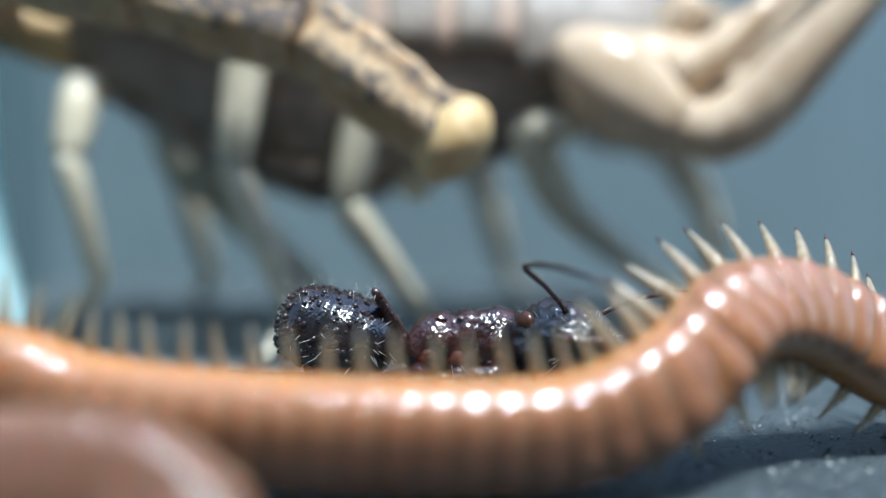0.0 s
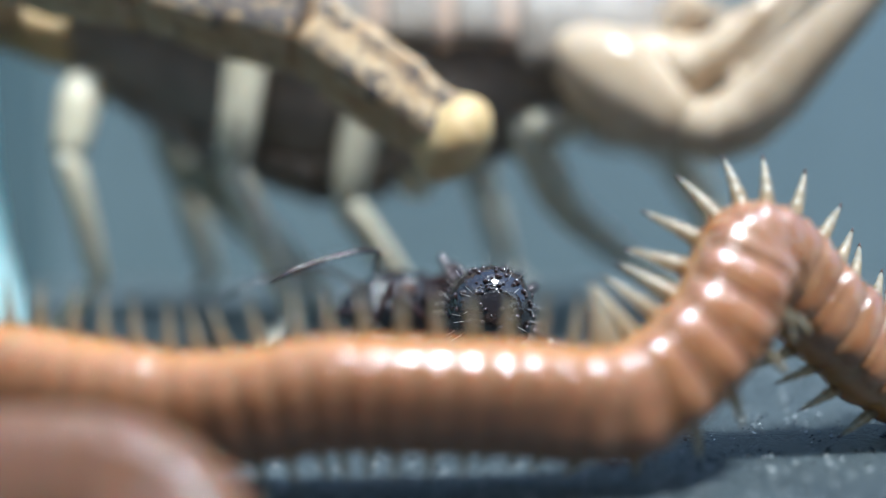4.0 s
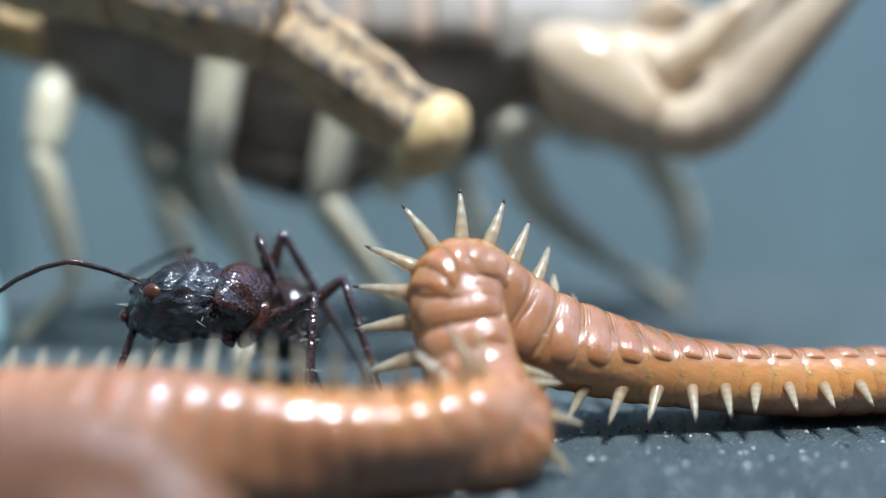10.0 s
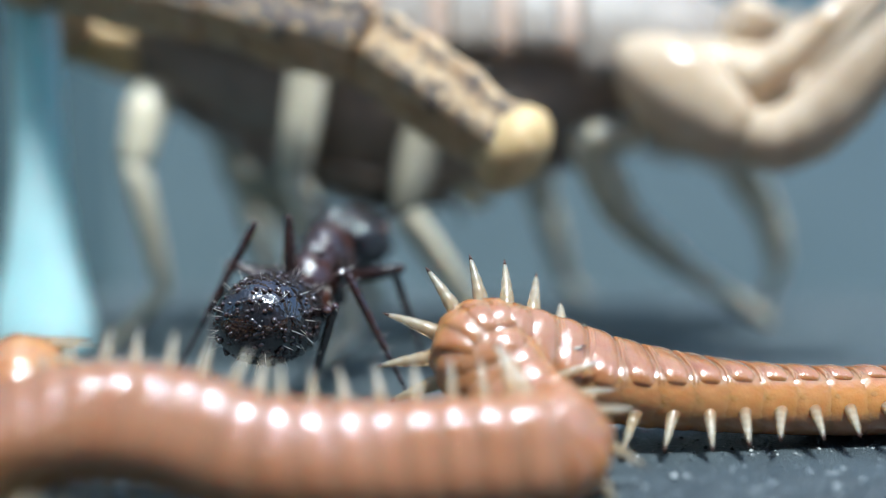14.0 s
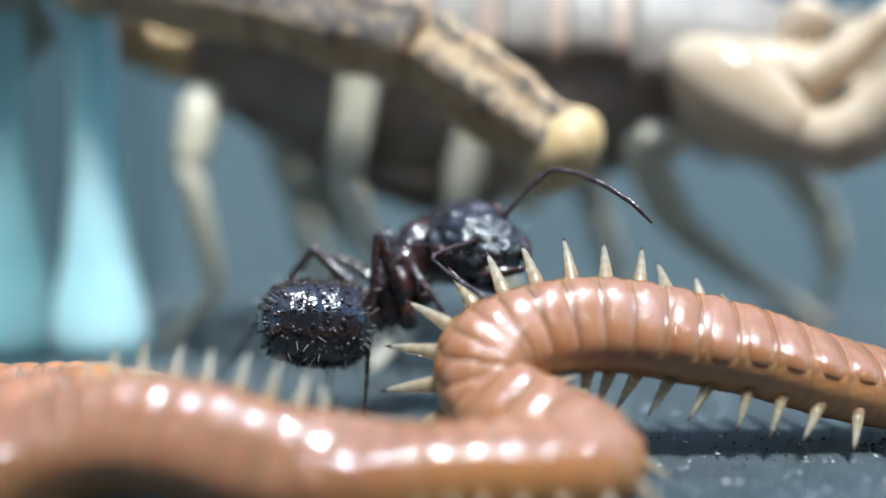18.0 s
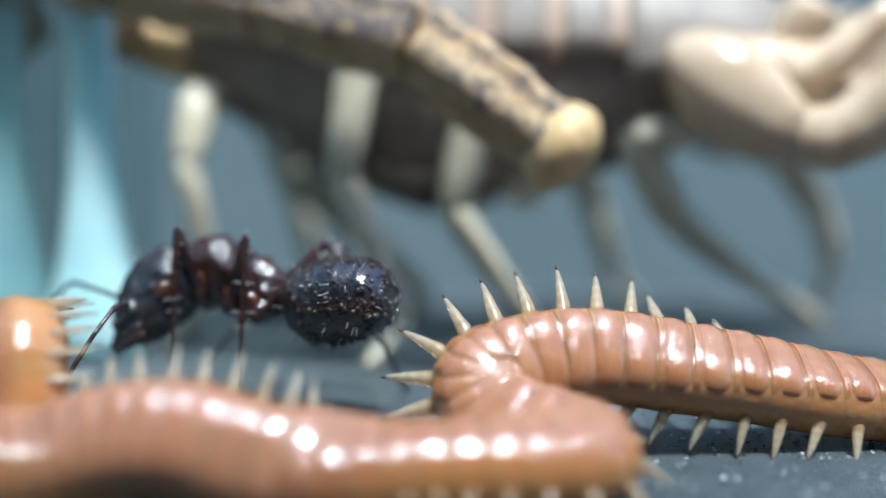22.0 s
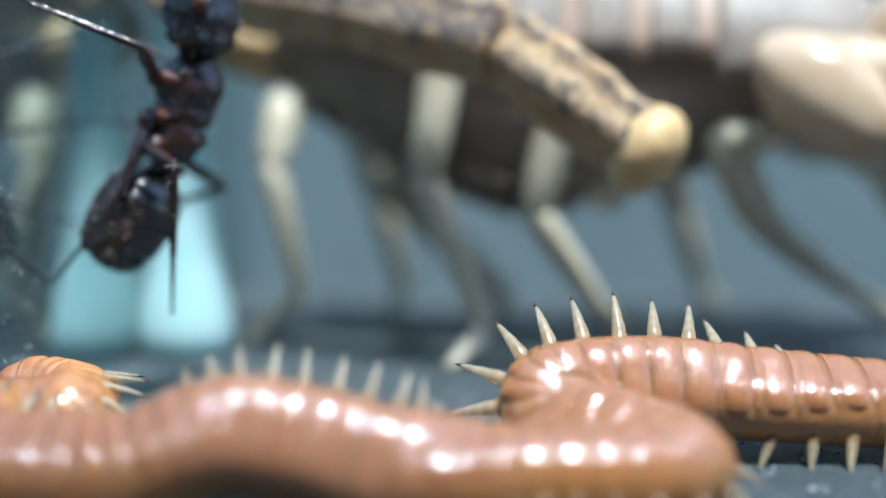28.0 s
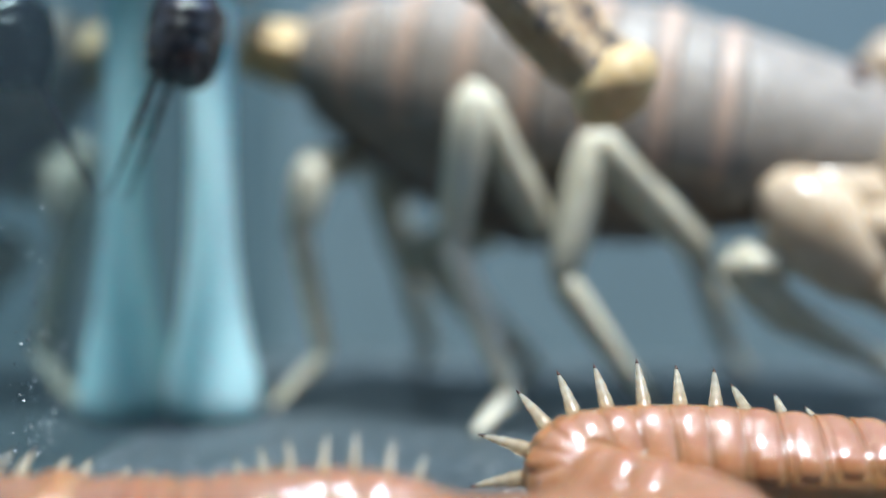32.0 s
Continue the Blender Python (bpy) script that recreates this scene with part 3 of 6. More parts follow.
def centipede():
    root = tagged(new("centipede"), "glossy orange-brown centipede with short pale pointed legs, coiled on the floor", "centipede")
    root.location = WORM_BASE * MM
    # y runs along the body, z to its back
    wide, high = 1.56, 1.22
    side = lambda a: (abs(math.cos(a)) ** 2.7 + abs(math.sin(a)) ** 2.7) ** (-1 / 2.7) * (0.97 - 0.06 * max(0.0, math.sin(-a)) ** 2)
    bm = bmesh.new()
    st = []
    prof = [(-0.84, 0.85), (-0.74, 0.92), (-0.5, 0.976), (-0.26, 0.985), (0, 0.99), (0.26, 0.988), (0.46, 0.984), (0.7, 0.93), (0.84, 0.85)]
    for y, k in prof:
        st.append((Matrix(((1, 0, 0, 0), (0, 0, 1, y), (0, 1, 0, 0), (0, 0, 0, 1))), wide * k, high * k))
    loft(bm, st, 26, side)
    bmesh.ops.recalc_face_normals(bm, faces=bm.faces)
    seg_mesh = mesh_from("segment", bm, WORM)
    # back plate: a narrow fore ring and the broad main plate; ridged where the body is drawn out, flat where it is drawn in
    def plate(ring, crest, dip, lip, stretch, material):
        bm = bmesh.new()
        rows = []
        ring = ring + [(0.085 + 0.40 * v, crest - dip * v * v - lip * v ** 6) for v in (-1, -0.8, -0.6, -0.4, -0.2, 0, 0.2, 0.4, 0.6, 0.8, 1)]
        for y, k in ring:
            row = []
            for j in range(21):
                a = 0.62 + (math.pi - 1.24) * j / 20
                e = k - (crest - 0.955) * abs(j / 10 - 1) ** 5
                row.append(bm.verts.new(Vector((wide * e * side(a) * math.cos(a), y * stretch, high * e * side(a) * math.sin(a))) * MM))
            rows.append(row)
        for a, b in zip(rows, rows[1:]):
            for j in range(20):
                bm.faces.new((a[j], b[j], b[j + 1], a[j + 1]))
        # the turned-in rim gives the plate its thickness
        rim = [r[0] for r in rows] + rows[-1][1:-1] + [r[-1] for r in reversed(rows)] + rows[0][-2:0:-1]
        inner = [bm.verts.new(Vector((v.co.x * 0.96, v.co.y * 0.98, v.co.z * 0.96))) for v in rim]
        for k in range(len(rim)):
            n2 = (k + 1) % len(rim)
            bm.faces.new((rim[k], rim[n2], inner[n2], inner[k]))
        bmesh.ops.recalc_face_normals(bm, faces=bm.faces)
        return mesh_from("back_plate", bm, material)
    plate_mesh = plate([(-0.49, 0.975), (-0.455, 0.993), (-0.405, 0.998), (-0.355, 0.993), (-0.325, 0.975)], 1.032, 0.028, 0.03, 1.0, PLATE)
    long_plate = plate([(-0.5, 0.955), (-0.485, 0.995), (-0.455, 1.005), (-0.425, 0.995), (-0.415, 0.965), (-0.4, 0.995), (-0.37, 1.008), (-0.335, 0.995), (-0.32, 0.955)], 1.04, 0.085, 0.06, LONG_STEP / STEP, UNHAZED_PLATE)
    long_seg = seg_mesh.copy()
    long_seg.materials[0] = UNHAZED
    long_seg.transform(Matrix.Diagonal((0.96, LONG_STEP / STEP, 0.95, 1)))
    # low side plate with its two knobs
    bm = bmesh.new()
    egg(bm, (0, 0, 0), (0.07, 0.2, 0.14), 8, 12)
    knob_mesh = mesh_from("side_knob", bm, WORM)
    # side swelling from which the leg comes
    bm = bmesh.new()
    egg(bm, (0, 0, 0), (0.18, 0.24, 0.2), 8, 12)
    base_mesh = mesh_from("leg_base", bm, WORM)
    bm = bmesh.new()
    st = []
    for u, r in ((-0.12, 0.22), (0.0, 0.22), (0.12, 0.2), (0.2, 0.165), (0.24, 0.175), (0.38, 0.15), (0.45, 0.122), (0.49, 0.132), (0.62, 0.11), (0.68, 0.085), (0.72, 0.092), (0.84, 0.064), (0.93, 0.042)):
        st.append((Matrix.Translation((0, -0.16 * u * u, 1.66 * u)), r * 0.98, r * 0.86))
    loft(bm, st, 10)
    loft(bm, [(Matrix.Translation((0, -0.16 * u * u, 1.66 * u)), r, r) for u, r in ((0.92, 0.045), (0.97, 0.03), (1.03, 0.01))], 8, None, True, 1)
    leg_mesh = mesh_from("leg", bm, WORM_LEG, CLAW)
    segs = []
    rng = random.Random(5)
    for i in range(COUNT):
        seg = part("segment", long_seg if i < ANCHOR else seg_mesh, None, root)
        part("back_plate", long_plate if i < ANCHOR else plate_mesh, None, seg)
        for s in (-1, 1):
            hip = Vector((s * 1.34, 0.02, -0.2))
            swing = rng.uniform(-0.14, 0.14)
            toe = hip + Vector((s * 1.0, 0.05 + swing, -0.06 + rng.uniform(-0.08, 0.08)))
            if s < 0 and i < ANCHOR - 6:
                toe = hip + Vector((-0.8, 0.25 + swing, -0.5))
            if s < 0 and abs(i - ANCHOR) < 5:
                toe = hip + Vector((-0.85, 0.1 + swing, -0.45))
            if i > 63:
                toe = hip + Vector((s * 0.35, 0.2, -1.0))
            m = frame_of(hip, toe)
            m.translation *= MM
            thick, long = ((1.42, 1.12) if s > 0 else (1.05, 0.8)) if i < ANCHOR + 2 or 50 < i < 62 else (0.88, 0.88)
            part("leg", leg_mesh, None, seg, at=m @ Matrix.Diagonal((thick, thick, long, 1)))
            part("leg_base", base_mesh, None, seg, at=Matrix.Translation(hip * 0.98 * MM))
            part("side_knob", knob_mesh, None, seg, at=Matrix.Translation(Vector((s * 1.37, 0.42, 0.16)) * MM))
        segs.append(seg)
    return root, segs


CENTIPEDE, SEGMENTS = centipede()
WORM_ROWS = [[] for _ in SEGMENTS]


def worm_pose(t, anchor, points):
    """A pose of the whole body: points of a middle line (mm) with the turn of its back from up towards the view and towards the side wall."""
    pts = [np.array(p, float) for p in points]
    ext = [2 * pts[0] - pts[1]] + pts + [2 * pts[-1] - pts[-2]]
    line, at_anchor = [], 0
    for i in range(1, len(ext) - 2):
        if i - 1 == anchor:
            at_anchor = len(line)
        p0, p1, p2, p3 = ext[i - 1:i + 3]
        for k in range(24):
            u = k / 24
            line.append(0.5 * (2 * p1 + (p2 - p0) * u + (2 * p0 - 5 * p1 + 4 * p2 - p3) * u * u + (3 * p1 - p0 - 3 * p2 + p3) * u ** 3))
    line.append(ext[-2])
    line = np.array(line)
    line[:, 0] = np.maximum(line[:, 0], wall_x(line[:, 1]) + 1.7)
    # the body shortens in a bend, so that the row of upper legs stays dense
    ways = np.gradient(line[:, :3], axis=0)
    ways /= np.linalg.norm(ways, axis=1)[:, None]
    roll, lean = np.radians(line[:, 3]), np.radians(line[:, 4])
    ups = np.stack([-np.sin(lean), -np.sin(roll) * np.cos(lean), np.cos(roll) * np.cos(lean)], axis=1)
    sides = np.cross(ways, ups)
    edge = line[:, :3] + sides / np.linalg.norm(sides, axis=1)[:, None] * 2.3
    steps = np.maximum(np.linalg.norm(np.diff(edge, axis=0), axis=1), np.linalg.norm(np.diff(line[:, :3], axis=0), axis=1))
    length = np.concatenate([[0], np.cumsum(steps)])
    for i, rows in enumerate(WORM_ROWS):
        s = length[at_anchor] + (i - ANCHOR) * (LONG_STEP if i < ANCHOR else STEP)

        def spot(s):
            p = np.array([np.interp(s, length, line[:, k]) for k in range(5)])
            if s < 0:
                p[:3] += (line[0, :3] - line[6, :3]) / length[6] * -s
            if s > length[-1]:
                p[:3] += (line[-1, :3] - line[-7, :3]) / (length[-1] - length[-7]) * (s - length[-1])
            return p
        p, a, b = spot(s), spot(s - 0.5), spot(s + 0.5)
        y = Vector(b[:3] - a[:3]).normalized()
        r = radians(p[3])
        w = radians(p[4])
        z = Vector((-math.sin(w), -math.sin(r) * math.cos(w), math.cos(r) * math.cos(w)))
        z = (z - y * z.dot(y)).normalized()
        x = y.cross(z)
        m = Matrix((x, y, z)).transposed().to_4x4()
        low = max(0.0, 0.9 * math.hypot(1.56 * math.sin(r), 1.22 * math.cos(r)) - p[2])
        m.translation = (Vector(p[:3]) + Vector((0, 0, low)) - WORM_BASE) * MM
        rows.append((t, m))


# ---- ant ----
ANT_SIZE = 1.1
LEGS = {"fl": (0.75, -0.62, 2.5, 4.4), "ml": (-0.5, -0.62, 2.6, 4.7), "hl": (-1.45, -0.6, 3.2, 5.6),
        "fr": (0.75, 0.62, 2.5, 4.4), "mr": (-0.5, 0.62, 2.6, 4.7), "hr": (-1.45, 0.6, 3.2, 5.6)}
LEGS = {k: tuple(v * ANT_SIZE for v in leg) for k, leg in LEGS.items()}
NECK, WAIST = Vector((0, 1.75, 0.15)) * ANT_SIZE, Vector((0, -2.25, -0.35)) * ANT_SIZE


def ant():
    root = tagged(new("ant"), "black and dark red-brown shiny carpenter ant", "ant")
    rng = random.Random(11)
    # middle body: y forward, z up
    bm = bmesh.new()
    st = []
    for y, rx, rz, dz in ((-1.75, 0.25, 0.3, -0.3), (-1.6, 0.5, 0.62, -0.2), (-1.3, 0.66, 0.82, -0.08), (-0.95, 0.73, 0.93, 0.0), (-0.65, 0.70, 0.88, 0.03), (-0.5, 0.60, 0.76, 0.03), (-0.35, 0.68, 0.84, 0.05), (-0.1, 0.74, 0.90, 0.08), (0.05, 0.66, 0.80, 0.08), (0.2, 0.80, 0.95, 0.1), (0.6, 0.95, 1.05, 0.12), (1.0, 0.88, 0.95, 0.12), (1.3, 0.70, 0.75, 0.1), (1.5, 0.5, 0.55, 0.1), (1.75, 0.36, 0.38, 0.1), (1.95, 0.25, 0.25, 0.1)):
        st.append((Matrix(((1, 0, 0, 0), (0, 0, 1, y * 1.1), (0, 1, 0, dz), (0, 0, 0, 1))), rx * 0.98, rz * 1.06))
    loft(bm, st, 22)
    bmesh.ops.subdivide_edges(bm, edges=bm.edges[:], cuts=1, use_grid_fill=True)
    rough_up(bm, 0.15, 0.6, 2)
    rough_up(bm, 0.05, 0.25, 12)
    tufts = bmesh.new()
    hairs(tufts, rng, surface_points(bm, rng, 26, lambda f: f.normal.z > 0.2), 0.4, 0.016, 0)
    thorax = part("thorax", bm, ANT_BROWN, root, "dark red-brown knobbly thorax")
    tagged(part("bristles", tufts, HAIR, thorax), kind="stuff")
    for y, z, r in ((0.9, 0.86, 0.2), (0.3, 0.94, 0.18), (-0.35, 0.84, 0.16), (-0.95, 0.8, 0.18)):
        for s in (-1, 1):
            bm = bmesh.new()
            egg(bm, (s * 0.28, y, z), (r, r * 1.1, r * 0.62), 8, 12)
            part("knob", bm, ANT_BROWN, thorax)
    for y, long in ((0.78, 0.82), (-0.45, 0.6), (-1.3, 0.62)):
        for s in (-1, 1):
            bm = bmesh.new()
            egg(bm, (0, 0, 0), (0.3, 0.34, long), 10, 14)
            rough_up(bm, 0.04, 0.3, 6)
            bm.transform(Matrix.Translation(Vector((s * 0.5, y, -0.62)) * MM) @ Matrix.Rotation(s * 0.5, 4, "Y"))
            part("hip", bm, ANT_HIP, thorax, "translucent red-brown hip")
    bm = bmesh.new()
    egg(bm, (0, -2.1, -0.1), (0.36, 0.26, 0.62), 8, 12)
    part("waist", bm, ANT_BROWN, root)
    # gaster along +z from its root
    bm = bmesh.new()
    rings = 5
    st = []
    L = 3.6
    ring_of = ((0.0, 0.3), (0.02, 0.62), (0.06, 0.98), (0.14, 1.32), (0.26, 1.52), (0.40, 1.60), (0.55, 1.60), (0.70, 1.52), (0.82, 1.38), (0.91, 1.15), (0.97, 0.8), (1.0, 0.35))
    for k in range(45):
        u = k / 44
        r = float(np.interp(u, [p[0] for p in ring_of], [p[1] for p in ring_of]))
        step = 1 - 0.05 * ((u * rings) % 1.0) if 0.08 < u < 0.95 else 0.97
        st.append((Matrix.Translation((0, 0, L * u)), r * step * 0.88, r * step * 0.86))
    loft(bm, st, 32)
    rough_up(bm, 0.06, 0.4, 5)
    beads, tufts = bmesh.new(), bmesh.new()
    for p, nrm in surface_points(bm, rng, 330, lambda f: f.calc_center_median().z > 0.8 * MM):
        f = frame_of(p, p + nrm) @ Matrix.Translation((rng.uniform(-0.11, 0.11), rng.uniform(-0.11, 0.11), 0))
        k = rng.uniform(0.04, 0.095)
        a = rng.uniform(0.7, 1.5)
        loft(beads, [(f @ Matrix.Translation((0, 0, -0.03)), k * a, k), (f @ Matrix.Translation((0, 0, k * 0.45)), k * 0.9 * a, k * 0.9), (f @ Matrix.Translation((0, 0, k * 0.8)), k * 0.6 * a, k * 0.6), (f @ Matrix.Translation((0, 0, k * 0.95)), k * 0.2 * a, k * 0.2)], 7)
    hairs(tufts, rng, surface_points(bm, rng, 90), 0.42, 0.012, 0)
    gaster = part("gaster", bm, ANT_GASTER, root, "black blunt hind body with raised beads and short bristles")
    tagged(part("bead_crust", beads, ANT_BEAD, gaster), kind="stuff")
    tagged(part("bristles", tufts, HAIR, gaster), kind="stuff")
    # head along +z (to the jaws), y is its crown
    bm = bmesh.new()
    st = []
    for u, rx, ry, dy in ((0, 0.5, 0.45, 0), (0.04, 0.9, 0.75, 0), (0.14, 1.25, 1.02, 0.02), (0.3, 1.42, 1.15, 0.05), (0.48, 1.42, 1.15, 0.05), (0.66, 1.3, 1.02, 0.0), (0.82, 1.1, 0.82, -0.06), (0.93, 0.85, 0.6, -0.1), (1.0, 0.5, 0.35, -0.12)):
        st.append((Matrix.Translation((0, dy, 3.3 * u)), rx * 0.95, ry))
    loft(bm, st, 30)
    bmesh.ops.subdivide_edges(bm, edges=bm.edges[:], cuts=3, use_grid_fill=True)
    rough_up(bm, 0.16, 0.6, 7)
    rough_up(bm, 0.14, 0.3, 17)
    rough_up(bm, 0.05, 0.12, 27)
    tufts = bmesh.new()
    hairs(tufts, rng, surface_points(bm, rng, 50), 0.32, 0.014, 0)
    head = part("head", bm, ANT_BLACK, root, "broad black wrinkled head")
    tagged(part("bristles", tufts, HAIR, head), kind="stuff")
    for s in (-1, 1):
        bm = bmesh.new()
        egg(bm, (s * 1.22, 0.42, 1.5), (0.2, 0.3, 0.34), 8, 12)
        part("eye", bm, CLAW, head)
        bm = bmesh.new()
        st = []
        for k in range(7):
            u = k / 6
            x = s * (0.75 - 0.65 * u ** 1.6)
            st.append((Matrix.Translation((x, -0.15, 2.9 + 1.0 * u)), 0.4 * (1 - 0.75 * u), 0.26 * (1 - 0.6 * u)))
        loft(bm, st, 10)
        part("mandible", bm, ANT_BROWN, head, "dark red-brown jaw")
        bm = bmesh.new()
        pts = [Vector(p) for p in ((s * 0.5, 0.7, 2.5), (s * 0.9, 0.95, 2.6), (s * 1.6, 1.3, 2.8), (s * 2.4, 1.6, 3.0), (s * 2.6, 1.65, 3.2), (s * 2.75, 1.6, 4.0), (s * 2.8, 1.4, 5.0), (s * 2.75, 1.1, 6.0), (s * 2.6, 0.7, 6.8))]
        rad = (0.1, 0.075, 0.075, 0.09, 0.07, 0.075, 0.08, 0.075, 0.035)
        st = []
        for k in range(len(pts)):
            f = frame_of(pts[max(0, k - 1)], pts[min(len(pts) - 1, k + 1)])
            f.translation = pts[k]
            st.append((f, rad[k], rad[k]))
        loft(bm, st, 8)
        part("antenna", bm, ANT_BROWN, head)
    bones = {}
    for key, (y, x, lf, lt) in LEGS.items():
        bm = bmesh.new()
        limb(bm, lf, [(-0.05, 0.3), (0.0, 0.38), (0.12, 0.34), (0.18, 0.2), (0.24, 0.24), (0.5, 0.26), (0.8, 0.2), (0.97, 0.15), (1.01, 0.12)], 10)
        femur = part("femur", bm, ANT_BROWN, root)
        bm = bmesh.new()
        limb(bm, lt * 0.6, [(-0.02, 0.1), (0.03, 0.14), (0.3, 0.15), (0.7, 0.14), (0.95, 0.12), (1.0, 0.09)], 8)
        tufts = bmesh.new()
        hairs(tufts, rng, surface_points(bm, rng, 16), 0.3, 0.014, 0)
        tibia = part("tibia", bm, ANT_BROWN, root)
        tagged(part("bristles", tufts, HAIR, tibia), kind="stuff")
        bm = bmesh.new()
        z = lt * 0.6
        prof = []
        for k in range(5):
            a, b = z + lt * 0.4 * k / 5, z + lt * 0.4 * (k + 1) / 5
            r = 0.085 - 0.008 * k
            prof += [(a, r * 0.7), (a + 0.05, r), (b - 0.04, r * 1.1)]
        limb(bm, 1.0, prof, 7)
        part("tarsus", bm, ANT_BROWN, tibia)
        bones[key] = (femur, tibia)
    for ob in root.children_recursive:
        if not ob.name.startswith(("femur", "tibia")) and not (ob.parent and ob.parent.name.startswith("tibia")):
            ob.data.transform(Matrix.Scale(ANT_SIZE, 4))
    return root, head, gaster, bones


ANT, ANT_HEAD, GASTER, BONES = ant()
ANT_ROWS, HEAD_ROWS, GASTER_ROWS = [], [], []
BONE_ROWS = {k: ([], []) for k in LEGS}


def in_mm(m):
    m = m.copy()
    m.translation *= MM
    return m


def ant_pose(t, neck, waist, jaws, tip, up, feet, lift=1.0):
    """A pose of the ant in the place (mm): neck, waist, tip of the jaws, tip of the gaster, the way of its back, feet (with the knee after the foot where it is set), and how far the knees stand up."""
    neck, waist, jaws, tip, up = (Vector(v) for v in (neck, waist, jaws, tip, up))
    d = (neck - waist).normalized()
    z = (up - d * up.dot(d))
    z = z.normalized() if z.length > 0.05 else Vector((1, 0, 0))
    rise = math.atan2(0.5, 4.0)
    y, z = d * math.cos(rise) - z * math.sin(rise), z * math.cos(rise) + d * math.sin(rise)
    x = y.cross(z)
    body = Matrix((x, y, z)).transposed().to_4x4()
    body.translation = waist - body.to_3x3() @ WAIST
    inv = body.inverted()
    ANT_ROWS.append((t, in_mm(body)))
    back = Vector((0, 0.15, 1))
    HEAD_ROWS.append((t, in_mm(frame_of(NECK, inv @ jaws, back))))
    GASTER_ROWS.append((t, in_mm(frame_of(WAIST, inv @ tip, Vector((0, 0, 1))))))
    climbing = up.x > 0.5
    for key, (hy, hx, lf, lt) in LEGS.items():
        hip = Vector((hx, hy, -0.8 * ANT_SIZE))
        if key in feet:
            foot = inv @ Vector(feet[key][:3])
        else:
            side = 1 if hx > 0 else -1
            reach = {"f": (3.6, 3.6), "m": (5.0, 0.0), "h": (4.4, -4.6)}[key[0]]
            spot = body @ Vector((side * reach[0], reach[1], 0))
            if climbing:
                spot.x = wall_x(spot.y) + 0.05
            else:
                spot.z = 0.05
            foot = inv @ spot
        knee_spot = feet[key][3:] if key in feet else ()
        way = foot - hip
        d = min(max(way.length, abs(lf - lt) + 0.4), (lf + lt) * 0.985)
        way.normalize()
        foot = hip + way * d
        pole = Vector((1.1 if hx > 0 else -1.1, 0.25 * (1 if hy > 0 else -1), lift))
        if knee_spot:
            pole = inv @ Vector(knee_spot) - hip
        pole = (pole - way * pole.dot(way)).normalized()
        c = (lf * lf + d * d - lt * lt) / (2 * lf * d)
        knee = hip + way * (lf * c) + pole * (lf * math.sqrt(max(0, 1 - c * c)))
        BONE_ROWS[key][0].append((t, in_mm(frame_of(hip, knee, pole))))
        BONE_ROWS[key][1].append((t, in_mm(frame_of(knee, foot, pole))))


def rows_to_end(rows, end=32.0):
    """The rows up to the end, with rows between wherever a part turns far from one to the next."""
    rows = rows if rows[-1][0] >= end else rows + [(end, rows[-1][1])]
    out = [rows[0]]
    for (t0, a), (t1, b) in zip(rows, rows[1:]):
        qa, qb = a.to_quaternion(), b.to_quaternion()
        turn = math.degrees(qa.rotation_difference(qb).angle)
        n = 1 + int(min(turn, 360 - turn) // 60)
        for k in range(1, n):
            u = k / n
            out.append((t0 + (t1 - t0) * u, Matrix.LocRotScale(a.translation.lerp(b.translation, u), qa.slerp(qb, u), None)))
        out.append((t1, b))
    return out


